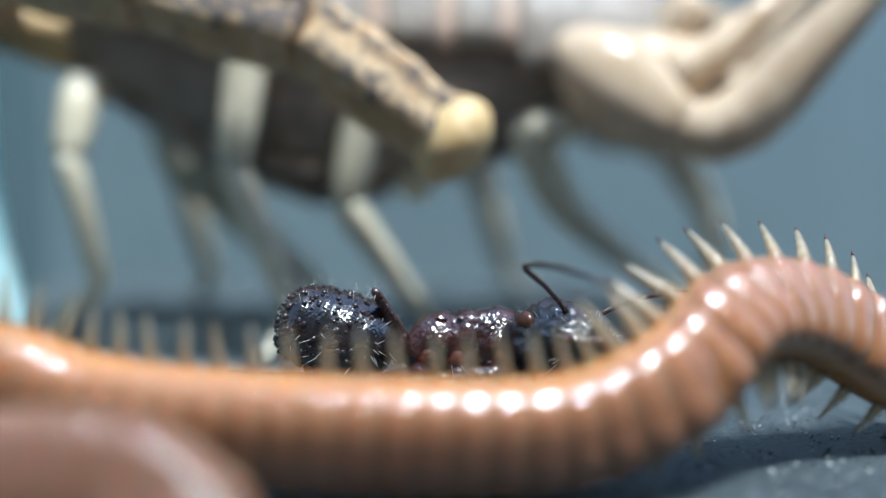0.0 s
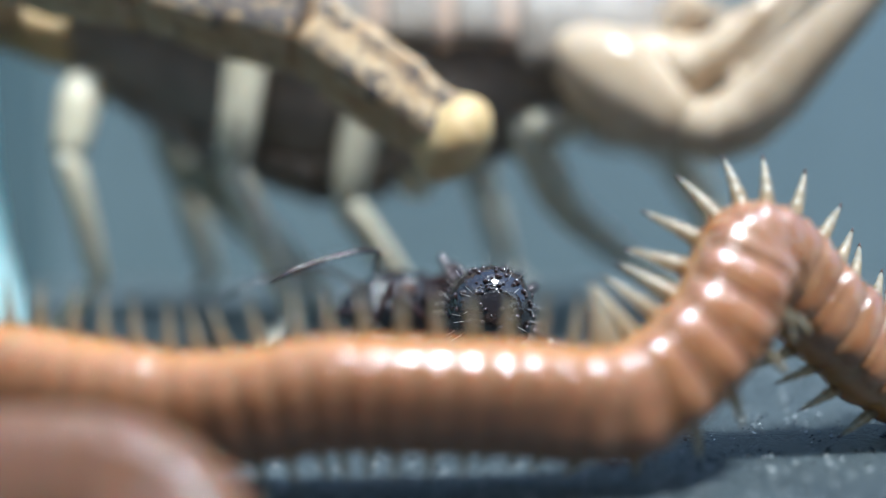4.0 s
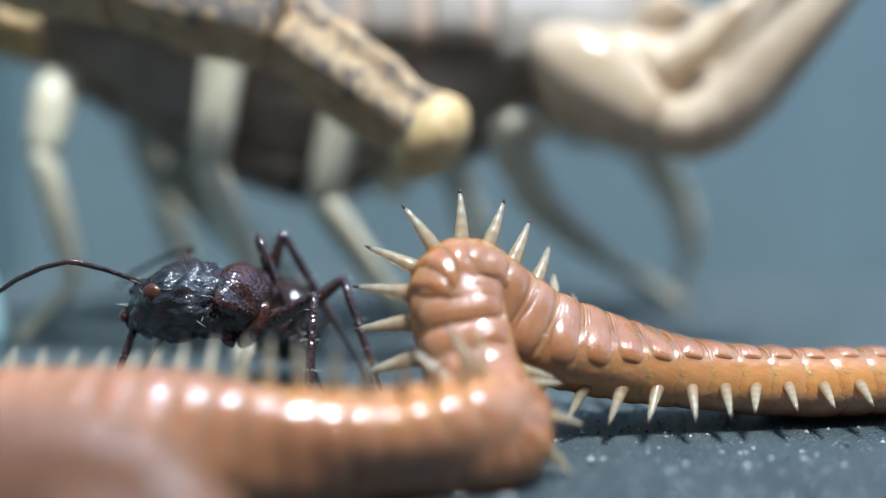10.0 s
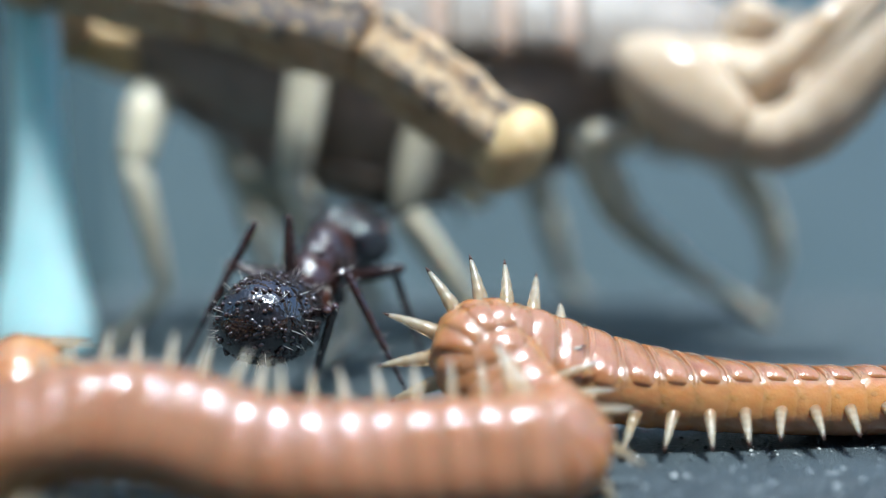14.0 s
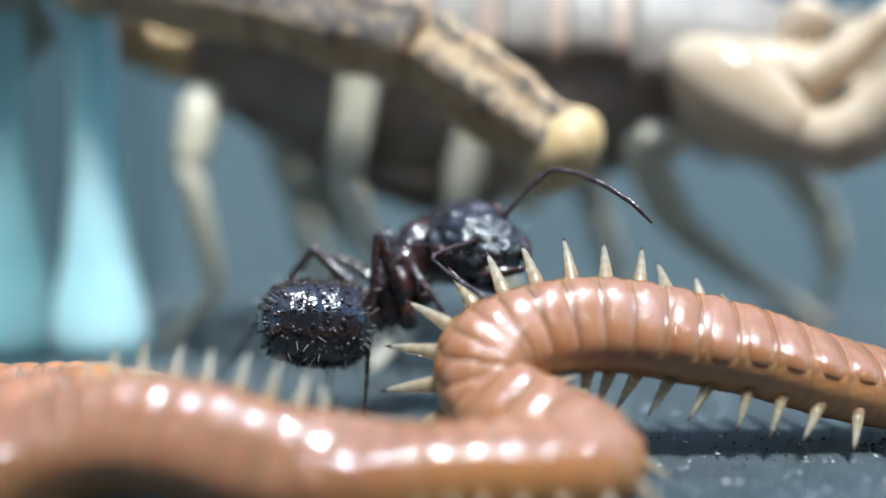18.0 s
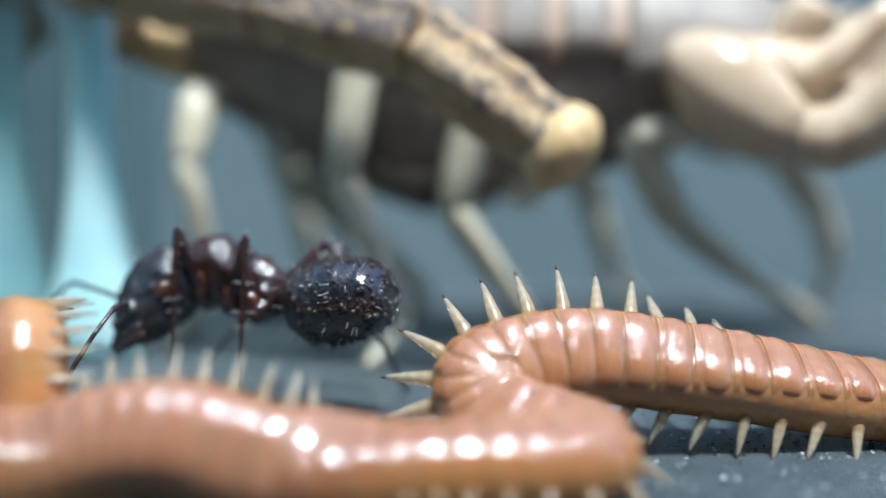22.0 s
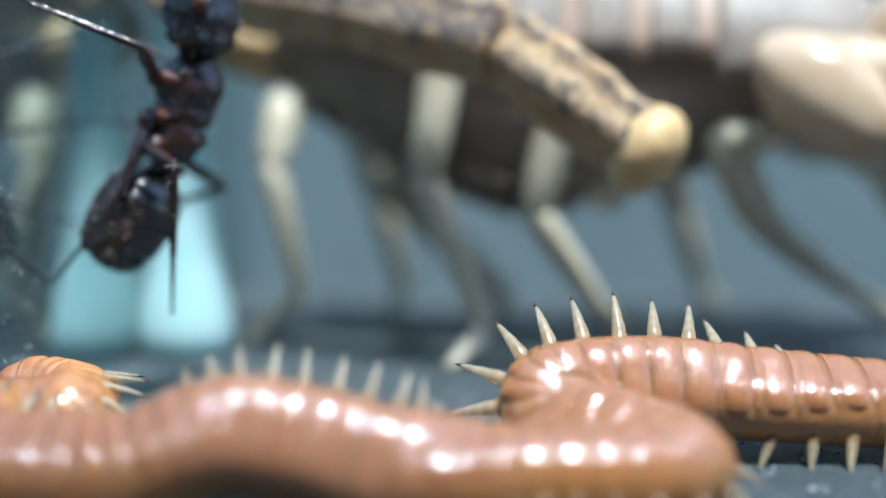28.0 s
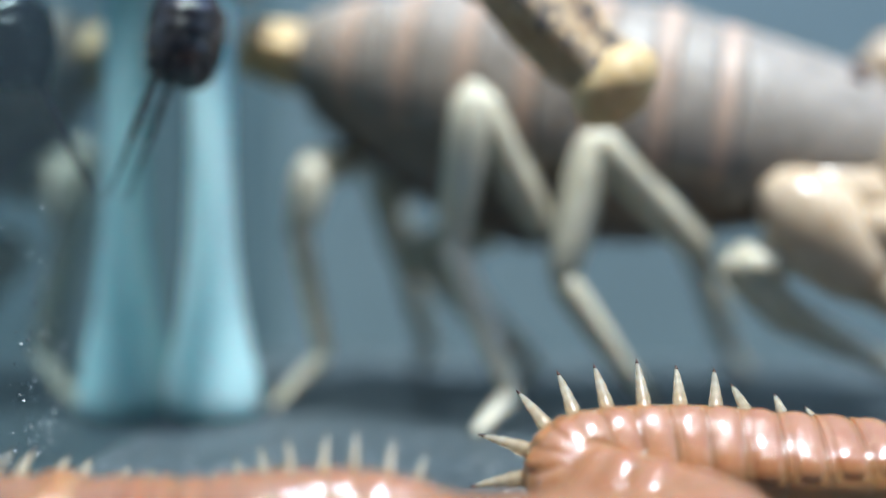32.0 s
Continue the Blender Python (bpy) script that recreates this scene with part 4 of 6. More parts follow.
def motions():
    scorpion_moves()
    worm_pose(0, 5, [(26.45, 37, 0.28, 40, 0), (18.76, 34, 1.18, 40, 0), (13.93, 31.5, 2.45, 50, 0), (10.61, 30, 4.25, 60, 0), (8.08, 28.5, 4.49, 60, 0), (5.95, 27, 2.95, 88, 0), (3.12, 26.5, 1.89, 102, 0), (-1.2, 26.2, 1.83, 102, 0), (-6.26, 26.5, 2.04, 102, 0), (-9.24, 26.8, 2.4, 102, 0), (-11.77, 27, 3.1, 100, 0), (-14.7, 27.5, 2.53, 90, 0)] + [(-16.91, 28, 3.03, 80, 0), (-16.76, 26, 2.31, 70, 0), (-14.33, 23.5, 1.52, 70, 0), (-10.65, 22, 2, 60, 0), (-7.98, 21.3, 2.23, 60, 0), (-6.09, 20.8, 2.04, 60, 0), (-5.08, 20.3, 1.06, 60, 0), (-5.37, 20, -0.2, 60, 0)])
    worm_pose(0.5, 6, [(26.46, 37, 0.27, 40, 0), (19.68, 34, 1.17, 40, 0), (14.51, 32, 2.17, 50, 0), (11.78, 30.5, 4.16, 60, 0), (9.6, 29.5, 5.92, 70, 0), (7.64, 28, 4.57, 65, 0), (5.07, 27, 3.1, 88, 0), (1.68, 26.5, 2.26, 102, 0), (-2.62, 26.2, 2.19, 102, 0), (-6.97, 26.5, 2.48, 102, 0), (-9.66, 26.8, 2.77, 102, 0), (-11.77, 27, 3.1, 100, 0)] + [(-14.7, 27.5, 2.53, 90, 0), (-16.91, 28, 3.03, 80, 0), (-16.76, 26, 2.31, 70, 0), (-14.33, 23.5, 1.52, 70, 0), (-10.65, 22, 2, 60, 0), (-7.97, 21.3, 2.22, 60, 0), (-6.09, 20.8, 2.03, 60, 0), (-5.08, 20.3, 1.05, 60, 0), (-5.37, 20, -0.2, 60, 0)])
    worm_pose(1, 6, [(26.47, 37, 0.27, 40, 0), (19.69, 34, 1.17, 40, 0), (14.54, 32, 1.46, 50, 0), (12.29, 30.5, 3.99, 60, 0), (10.39, 29.5, 5.92, 70, 0), (8.7, 28, 4.56, 70, 0), (6.1, 27, 2.95, 88, 0), (2.4, 26.5, 2.62, 102, 0), (-1.9, 26.2, 2.84, 102, 0), (-6.25, 26.5, 2.25, 102, 0), (-9.66, 26.8, 2.77, 102, 0), (-11.77, 27, 3.1, 100, 0)] + [(-14.69, 27.5, 2.53, 90, 0), (-16.9, 28, 3.03, 80, 0), (-16.75, 26, 2.31, 70, 0), (-14.33, 23.5, 1.52, 70, 0), (-10.64, 22, 2, 60, 0), (-7.97, 21.3, 2.22, 60, 0), (-6.09, 20.8, 2.03, 60, 0), (-5.08, 20.3, 1.05, 60, 0), (-5.37, 20, -0.21, 60, 0)])
    worm_pose(2, 6, [(26.48, 37, 0.26, 40, 0), (19.7, 34, 1.16, 40, 0), (14.57, 32, 1.1, 50, 0), (12.29, 30.5, 4.15, 60, 0), (10.55, 29.5, 6.07, 70, 0), (8.86, 28, 4.56, 70, 0), (6.55, 27, 2.79, 88, 0), (3.12, 26.5, 2.47, 102, 0), (-1.47, 26.2, 2.98, 102, 0), (-5.82, 26.5, 2.25, 102, 0), (-9.65, 26.8, 2.84, 102, 0), (-11.76, 27, 3.09, 100, 0)] + [(-14.69, 27.5, 2.52, 90, 0), (-16.9, 28, 3.02, 80, 0), (-16.74, 26, 2.31, 70, 0), (-14.32, 23.5, 1.51, 70, 0), (-10.64, 22, 1.99, 60, 0), (-7.97, 21.3, 2.22, 60, 0), (-6.08, 20.8, 2.03, 60, 0), (-5.07, 20.3, 1.05, 60, 0), (-5.36, 20, -0.21, 60, 0)])
    worm_pose(4.5, 6, [(26.45, 37, -0.01, 40, 0), (19.68, 34, 0.92, 40, 0), (14.51, 32, 1.57, 50, 0), (11.27, 30.5, 4.1, 60, 0), (8.62, 29.5, 6.03, 70, 0), (7.04, 28, 3.9, 70, 0), (4.63, 27, 2.37, 88, 0), (1.66, 26.5, 2.71, 102, 0), (-2.63, 26.2, 2.79, 102, 0), (-6.27, 26.5, 2.42, 102, 0), (-9.68, 26.8, 2.79, 102, 0), (-11.8, 27, 3.04, 100, 0)] + [(-14.73, 27.5, 2.47, 90, 0), (-16.94, 28, 2.97, 80, 0), (-16.79, 26, 2.26, 70, 0), (-14.36, 23.5, 1.46, 70, 0), (-10.67, 22, 1.95, 60, 0), (-8, 21.3, 2.18, 60, 0), (-6.11, 20.8, 1.99, 60, 0), (-5.1, 20.3, 1.01, 60, 0), (-5.39, 20, -0.25, 60, 0)])
    worm_pose(5, 6, [(25.93, 37, 0.02, 40, 0), (19.25, 34, 0.93, 40, 0), (14.17, 32, 1.04, 50, 0), (11.76, 30.5, 4.09, 60, 0), (9.73, 29.5, 6.16, 70, 0), (8.11, 28, 3.88, 70, 0), (5.54, 27, 2.28, 88, 0), (1.41, 26.5, 2.54, 102, 0), (-2.89, 26.2, 2.61, 102, 0), (-6.54, 26.5, 2.52, 102, 0), (-9.97, 26.8, 2.74, 102, 0), (-11.88, 27, 2.99, 100, 0)] + [(-14.84, 27.5, 2.41, 90, 0), (-17.08, 28, 2.91, 80, 0), (-16.93, 26, 2.18, 70, 0), (-14.48, 23.5, 1.39, 70, 0), (-10.75, 22, 1.89, 60, 0), (-8.05, 21.3, 2.13, 60, 0), (-6.15, 20.8, 1.94, 60, 0), (-5.13, 20.3, 0.96, 60, 0), (-5.43, 20, -0.3, 60, 0)])
    worm_pose(6, 6, [(26.07, 37, -0.41, 40, 0), (19.37, 34, 0.54, 40, 0), (14.92, 32, 1.57, 50, 0), (12.62, 30.5, 4.75, 60, 0), (10.43, 29.5, 6, 70, 0), (8.47, 28, 4.34, 70, 0), (5.15, 27, 2.72, 88, 0), (0.74, 26.5, 3.05, 102, 0), (-2.83, 26.2, 2.53, 102, 0), (-6.48, 26.5, 2.31, 102, 0), (-9.91, 26.8, 2.74, 102, 0), (-11.82, 27, 2.99, 100, 0)] + [(-14.77, 27.5, 2.42, 90, 0), (-17, 28, 2.91, 80, 0), (-16.85, 26, 2.19, 70, 0), (-14.41, 23.5, 1.4, 70, 0), (-10.69, 22, 1.9, 60, 0), (-8, 21.3, 2.13, 60, 0), (-6.1, 20.8, 1.95, 60, 0), (-5.09, 20.3, 0.97, 60, 0), (-5.38, 20, -0.3, 60, 0)])
    worm_pose(7, 6, [(27.15, 37, -0.33, 40, 0), (19.31, 34, 0.64, 40, 0), (13.92, 32, 1.68, 50, 0), (10.51, 30.5, 4.55, 60, 0), (8.05, 29.5, 6.3, 70, 0), (6.32, 28, 4.47, 70, 0), (2.75, 27, 2.71, 102, 0), (-0.18, 26.5, 2.69, 102, 0), (-3.03, 26.2, 2.4, 102, 0), (-6.66, 26.5, 2.27, 102, 0), (-9.61, 26.8, 2.79, 102, 0), (-11.7, 27, 3.04, 100, 0)] + [(-14.6, 27.5, 2.49, 90, 0), (-16.78, 28, 2.99, 80, 0), (-16.63, 26, 2.28, 70, 0), (-14.23, 23.5, 1.49, 70, 0), (-10.58, 22, 1.97, 60, 0), (-7.94, 21.3, 2.18, 60, 0), (-6.06, 20.8, 1.99, 60, 0), (-5.06, 20.3, 1.01, 60, 0), (-5.35, 20, -0.25, 60, 0)])
    worm_pose(7.5, 6, [(27.62, 37, -0.59, 5, 0), (17.76, 34, 0.99, 10, 0), (11.36, 32, 3.09, 40, 0), (7.18, 30.8, 5.34, 70, 0), (3.71, 29.8, 6.76, 80, 0), (1.61, 29.2, 4.28, 75, 0), (2.32, 28, 0.91, 60, 0), (0.02, 27.3, 0.82, 112, 0), (-3.63, 26.8, 1.22, 112, 0), (-7.24, 26.8, 1.84, 112, 0), (-9.68, 26.8, 2.29, 112, 0), (-11.74, 27, 3.07, 100, 0)] + [(-14.62, 27.5, 2.52, 90, 0), (-16.78, 28, 3.02, 80, 0), (-16.62, 26, 2.32, 70, 0), (-14.23, 23.5, 1.53, 70, 0), (-10.61, 22, 2, 60, 0), (-7.98, 21.3, 2.21, 60, 0), (-6.11, 20.8, 2.01, 60, 0), (-5.11, 20.3, 1.02, 60, 0), (-5.4, 20, -0.23, 60, 0)])
    worm_pose(8, 6, [(28.09, 37.5, -0.32, -5, 0), (17.16, 34.5, 0.67, 0, 0), (9.09, 33, 2.18, 12, 0), (4.04, 32.3, 3.5, 40, 0), (1.03, 31.4, 4.35, 75, 0), (0.92, 30.3, 2.61, 75, 0), (2.4, 28.2, 0.69, 78, 0), (0.08, 27.3, 0.82, 112, 0), (-3.57, 26.8, 0.92, 85, 0), (-7.19, 26.8, 1.32, 30, 0), (-9.63, 26.8, 1.93, 30, 0), (-11.67, 27, 3.07, 100, 0)] + [(-14.54, 27.5, 2.52, 90, 0), (-16.7, 28, 3.03, 80, 0), (-16.54, 26, 2.33, 70, 0), (-14.16, 23.5, 1.54, 70, 0), (-10.55, 22, 2, 60, 0), (-7.92, 21.3, 2.21, 60, 0), (-6.06, 20.8, 2.01, 60, 0), (-5.07, 20.3, 1.03, 60, 0), (-5.36, 20, -0.22, 60, 0)])
    worm_pose(9, 6, [(27.99, 37.5, 0.11, 85, 0), (16.16, 34.5, 0.78, -15, 0), (9.21, 33.5, 1.52, -7, 0), (4.3, 32.5, 2.93, 45, 0), (1.47, 31.6, 4.4, 75, 0), (1.54, 30.3, 2.44, 75, 0), (2.04, 27.9, 0.94, 78, 0), (-0.68, 26.75, 1.37, 116, 0), (-3.79, 26.1, 1.5, 85, 0), (-7.03, 26.1, 1.81, 45, 0), (-9.73, 27, 1.87, 45, 0), (-11.84, 27.2, 1.9, 45, 0)] + [(-14.43, 27.5, 2.52, 90, 0), (-16.59, 28, 3.02, 80, 0), (-16.44, 26, 2.32, 70, 0), (-14.07, 23.5, 1.54, 70, 0), (-10.58, 22, 2, 60, 0), (-7.95, 21.3, 2.21, 60, 0), (-6.09, 20.8, 2.01, 60, 0), (-5.09, 20.3, 1.03, 60, 0), (-5.38, 20, -0.22, 60, 0)])
    worm_pose(10, 6, [(28.06, 37.5, 0.1, 85, 0), (16.2, 34.5, 0.87, -15, 0), (9.25, 33.5, 1.55, -7, 0), (4.24, 32.5, 2.93, 45, 0), (1.29, 31.6, 4.71, 75, 0), (1.49, 30.3, 2.44, 75, 0), (2.07, 27.9, 0.86, 78, 0), (-0.65, 26.8, 1.31, 116, 0), (-3.76, 26.1, 1.5, 85, 0), (-6.99, 26.1, 2.03, 45, 0), (-9.7, 27, 1.87, 45, 0), (-11.81, 27.2, 1.91, 45, 0)] + [(-14.4, 27.5, 2.52, 90, 0), (-16.55, 28, 3.02, 80, 0), (-16.4, 26, 2.32, 70, 0), (-14.04, 23.5, 1.54, 70, 0), (-10.55, 22, 2, 60, 0), (-7.92, 21.3, 2.21, 60, 0), (-6.06, 20.8, 2.01, 60, 0), (-5.07, 20.3, 1.03, 60, 0), (-5.36, 20, -0.22, 60, 0)])
    worm_pose(10.5, 6, [(27.93, 37.5, 0.12, 85, 0), (16.11, 34.5, 0.88, -15, 0), (9.17, 33.5, 1.48, -7, 0), (3.73, 32.5, 2.75, 45, 0), (-0.05, 31.6, 4.06, 75, 0), (1.35, 30.3, 2.1, 75, 0), (2.16, 27.9, 0.78, 78, 0), (-0.71, 26.75, 1.29, 116, 0), (-3.81, 26.1, 1.5, 85, 0), (-7.05, 26.1, 2.24, 50, 0), (-9.76, 27, 1.87, 45, 0), (-11.88, 27.2, 1.9, 45, 0)] + [(-14.47, 27.5, 2.52, 90, 0), (-16.63, 28, 3.02, 80, 0), (-16.48, 26, 2.32, 70, 0), (-14.1, 23.5, 1.53, 70, 0), (-10.61, 22, 2, 60, 0), (-7.98, 21.3, 2.21, 60, 0), (-6.11, 20.8, 2.01, 60, 0), (-5.11, 20.3, 1.02, 60, 0), (-5.4, 20, -0.23, 60, 0)])
    worm_pose(11, 6, [(25.42, 37.5, 0.47, 85, 0), (14.28, 34.5, 1.07, -15, 0), (7.96, 33.5, 1.45, -7, 0), (3.16, 32.5, 2.4, 45, 0), (0.14, 31.6, 3.87, 75, 0), (0.99, 30.3, 2.01, 75, 0), (1.84, 27.9, 0.79, 78, 0), (-1.01, 26.75, 1.19, 116, 0), (-4.14, 26.1, 1.51, 85, 0), (-7.43, 26.1, 2.21, 50, 0), (-9.74, 26.1, 2.27, 50, 0), (-11.56, 25.6, 2.03, 45, 0)] + [(-12.64, 24.8, 0.83, 40, 0), (-13.25, 24, -0.28, 40, 0), (-14.44, 26.2, -0.69, 50, 30), (-13.71, 27.2, 0.73, 68, 45), (-13.79, 27.9, 2.49, 68, 48), (-14.72, 29.2, 2.26, 68, 50), (-15.85, 30.2, 0.24, 60, 40), (-17.2, 28.5, 0.56, 60, 0), (-16.14, 25, 0.45, 60, 0), (-11.09, 22, 1.89, 60, 0), (-8.35, 21.3, 2.14, 60, 0), (-6.43, 20.8, 1.96, 60, 0), (-5.39, 20.3, 0.98, 60, 0), (-5.68, 20, -0.29, 60, 0)])
    worm_pose(13, 6, [(23.82, 37.5, 0.79, 85, 0), (13.11, 34.5, 1.01, -13, 0), (7.64, 33.5, 1.36, -3, 0), (3.08, 32.5, 2.18, 28, 0), (-0.32, 31.6, 3.49, 75, 0), (0.77, 30.3, 1.82, 75, 0), (1.6, 27.6, 1.03, 78, 0), (-2.62, 26.2, 1.37, 80, 0), (-5.62, 25.4, 1.76, 56, 0), (-7.74, 25.4, 2.34, 56, 0), (-9.88, 25.4, 2.51, 56, 0), (-11.81, 25.2, 2.17, 42, 0)] + [(-13.27, 24.6, 1.04, 40, 0), (-14.12, 24, -0.17, 40, 0), (-14.1, 26.2, -0.39, 50, 30), (-13.35, 27.2, 1.07, 68, 45), (-13.42, 27.9, 2.84, 68, 48), (-14.35, 29.2, 2.63, 68, 50), (-15.46, 30.2, 0.61, 60, 40), (-18.3, 28.5, 0.7, 60, 0), (-17.14, 25, 0.56, 60, 0), (-11.23, 22, 2.03, 60, 0), (-8.44, 21.3, 2.29, 60, 0), (-6.49, 20.8, 2.12, 60, 0), (-5.44, 20.3, 1.15, 60, 0), (-5.72, 20, -0.13, 60, 0)])
    worm_pose(15.5, 6, [(22.17, 37.5, 0.96, 85, 0), (11.85, 34.5, 1.16, -13, 0), (6.86, 33.5, 1.48, -3, 0), (2.55, 32.5, 2.16, 28, 0), (-0.65, 31.6, 3.07, 75, 0), (0.12, 30.3, 1.75, 75, 0), (1.01, 27.6, 1.05, 40, 0), (-3.18, 26.2, 1.21, 30, 0), (-6.2, 25.4, 1.5, 56, 0), (-8.64, 25.4, 2.16, 56, 0), (-10.69, 25.4, 2.23, 56, 0), (-12.68, 25.2, 1.63, 36, 0)] + [(-14.18, 24.6, 0.47, 36, 0), (-15.45, 24.2, -0.29, 40, 0), (-16.27, 26.4, 1.2, 50, 20), (-14.45, 27.8, 1.73, 55, 35), (-13.18, 28.6, 1.8, 58, 40), (-13.65, 29.8, 1.47, 58, 40), (-15.59, 30.3, 0.46, 58, 20), (-20, 28.5, -0.16, 60, 0), (-18.35, 25, 0.22, 60, 0), (-11.61, 22, 1.92, 60, 0), (-8.75, 21.3, 2.22, 60, 0), (-6.75, 20.8, 2.07, 60, 0), (-5.68, 20.3, 1.09, 60, 0), (-5.96, 20, -0.2, 60, 0)])
    worm_pose(17, 6, [(21.26, 37.5, 1.1, 24, 0), (12.02, 34.5, 1.29, 30, 0), (6.92, 33.5, 1.67, 42, 0), (2.14, 32.5, 2.31, 28, 0), (-1.22, 31.6, 3.29, 75, 0), (-0.26, 30.3, 1.72, 75, 0), (0.89, 27.6, 1.09, 16, 0), (-3.07, 26.2, 1.01, 4, 0), (-6.11, 25.4, 1.46, 56, 0), (-9.15, 25.4, 2.02, 56, 0), (-11.22, 25.4, 2.08, 56, 0), (-13.25, 25.2, 1.39, 30, 0)] + [(-14.77, 24.6, 0.28, 36, 0), (-16.05, 24.2, -0.35, 40, 0), (-16.92, 26.4, 1.09, 50, 20), (-14.42, 27.8, 1.65, 55, 35), (-13.13, 28.6, 1.73, 58, 40), (-13.59, 29.8, 1.39, 58, 40), (-15.55, 30.3, 0.37, 58, 20), (-20.76, 28.5, -0.22, 60, 0), (-19.04, 25, 0.15, 60, 0), (-11.85, 22, 1.9, 60, 0), (-8.94, 21.3, 2.21, 60, 0), (-6.92, 20.8, 2.07, 60, 0), (-5.83, 20.3, 1.1, 60, 0), (-6.12, 20, -0.19, 60, 0)])
    worm_pose(17.5, 6, [(21.3, 37.5, 0.72, 10, 0), (11.16, 34.5, 1.73, 16, 0), (5.6, 33, 3.34, 38, 0), (1.25, 32.1, 4.11, 60, 0), (-1.77, 31, 3.48, 60, 0), (-1.54, 29.9, 2.12, 60, 0), (0.9, 27.6, 1.09, 16, 0), (-3.07, 26.2, 1.01, 4, 0), (-6.1, 25.4, 1.39, 56, 0), (-9.14, 25.4, 2.02, 56, 0), (-11.22, 25.4, 2.08, 56, 0), (-13.25, 25.2, 1.39, 30, 0)] + [(-14.76, 24.6, 0.28, 36, 0), (-16.04, 24.2, -0.35, 40, 0), (-16.91, 26.4, 1.09, 50, 20), (-14.41, 27.8, 1.65, 55, 35), (-13.12, 28.6, 1.73, 58, 40), (-13.58, 29.8, 1.39, 58, 40), (-15.54, 30.3, 0.37, 58, 20), (-20.75, 28.5, -0.22, 60, 0), (-19.03, 25, 0.15, 60, 0), (-11.78, 22, 1.91, 60, 0), (-8.87, 21.3, 2.22, 60, 0), (-6.85, 20.8, 2.08, 60, 0), (-5.77, 20.3, 1.11, 60, 0), (-6.05, 20, -0.19, 60, 0)])
    worm_pose(19, 6, [(21.34, 37.5, 0.71, 10, 0), (11.2, 34.5, 1.27, 16, 0), (5.64, 33, 2.64, 38, 0), (1.45, 32.1, 3.6, 60, 0), (-1.49, 31, 2.97, 60, 0), (-1.27, 29.9, 1.71, 60, 0), (0.92, 27.6, 1.16, 16, 0), (-3.63, 26.2, 0.99, 4, 0), (-6.66, 25.4, 1.3, 56, 0), (-9.12, 25.4, 1.95, 56, 0), (-11.2, 25.4, 1.99, 56, 0), (-13.23, 25.2, 1.24, 30, 0)] + [(-14.74, 24.6, 0.21, 36, 0), (-16.02, 24.2, -0.35, 40, 0), (-16.88, 26.4, 1.01, 50, 20), (-14.38, 27.8, 1.57, 55, 35), (-13.09, 28.6, 1.65, 58, 40), (-13.56, 29.8, 1.31, 58, 40), (-15.52, 30.3, 0.29, 58, 20), (-20.72, 28.5, -0.21, 60, 0), (-19, 25, 0.15, 60, 0), (-11.56, 22, 1.92, 60, 0), (-8.66, 21.3, 2.22, 60, 0), (-6.65, 20.8, 2.08, 60, 0), (-5.58, 20.3, 1.11, 60, 0), (-5.86, 20, -0.18, 60, 0)])
    worm_pose(21.5, 6, [(21.44, 37.5, 0.51, 10, 0), (11.27, 34.5, 1.17, 16, 0), (5.37, 33, 2.27, 38, 0), (1, 32.1, 3.06, 60, 0), (-1.78, 31, 2.54, 60, 0), (-1.3, 29.9, 1.46, 60, 0), (0.89, 27.6, 1.08, 16, 0), (-3.59, 26.2, 0.84, 4, 0), (-6.62, 25.4, 1.22, 56, 0), (-9.08, 25.4, 1.88, 56, 0), (-11.15, 25.4, 1.86, 56, 0), (-13.19, 25.2, 1.1, 30, 0)] + [(-14.7, 24.6, 0.07, 36, 0), (-15.97, 24.2, -0.42, 40, 0), (-16.83, 26.4, 1.02, 50, 20), (-14.5, 27.8, 1.57, 55, 35), (-13.21, 28.6, 1.65, 58, 40), (-13.68, 29.8, 1.31, 58, 40), (-15.64, 30.3, 0.29, 58, 20), (-20.66, 28.5, -0.29, 60, 0), (-18.95, 25, 0.08, 60, 0), (-11.39, 22, 1.86, 60, 0), (-8.5, 21.3, 2.17, 60, 0), (-6.5, 20.8, 2.03, 60, 0), (-5.43, 20.3, 1.06, 60, 0), (-5.71, 20, -0.24, 60, 0)])
    worm_pose(22, 6, [(21.44, 37.5, 0.5, 10, 0), (11.27, 34.5, 1.16, 16, 0), (5.37, 33, 2.27, 38, 0), (1, 32.1, 2.97, 60, 0), (-1.78, 31, 2.48, 60, 0), (-1.3, 29.9, 1.46, 60, 0), (0.89, 27.6, 1.08, 16, 0), (-3.59, 26.2, 0.84, 4, 0), (-6.62, 25.4, 1.22, 56, 0), (-9.08, 25.4, 1.88, 56, 0), (-11.16, 25.4, 1.74, 56, 0), (-13.19, 25.2, 0.95, 30, 0)] + [(-14.7, 24.6, -0.01, 36, 0), (-15.7, 24, -0.48, 40, 0), (-15.32, 26.2, 0.04, 50, 30), (-14.55, 27.2, 1.56, 68, 45), (-14.65, 27.9, 3.39, 68, 48), (-15.64, 29.2, 3.21, 68, 50), (-16.82, 30.2, 1.16, 60, 40), (-20.27, 28.5, 0.4, 60, 0), (-18.94, 25, 0.23, 60, 0), (-11.26, 22, 1.86, 60, 0), (-8.38, 21.3, 2.17, 60, 0), (-6.38, 20.8, 2.03, 60, 0), (-5.31, 20.3, 1.06, 60, 0), (-5.6, 20, -0.24, 60, 0)])
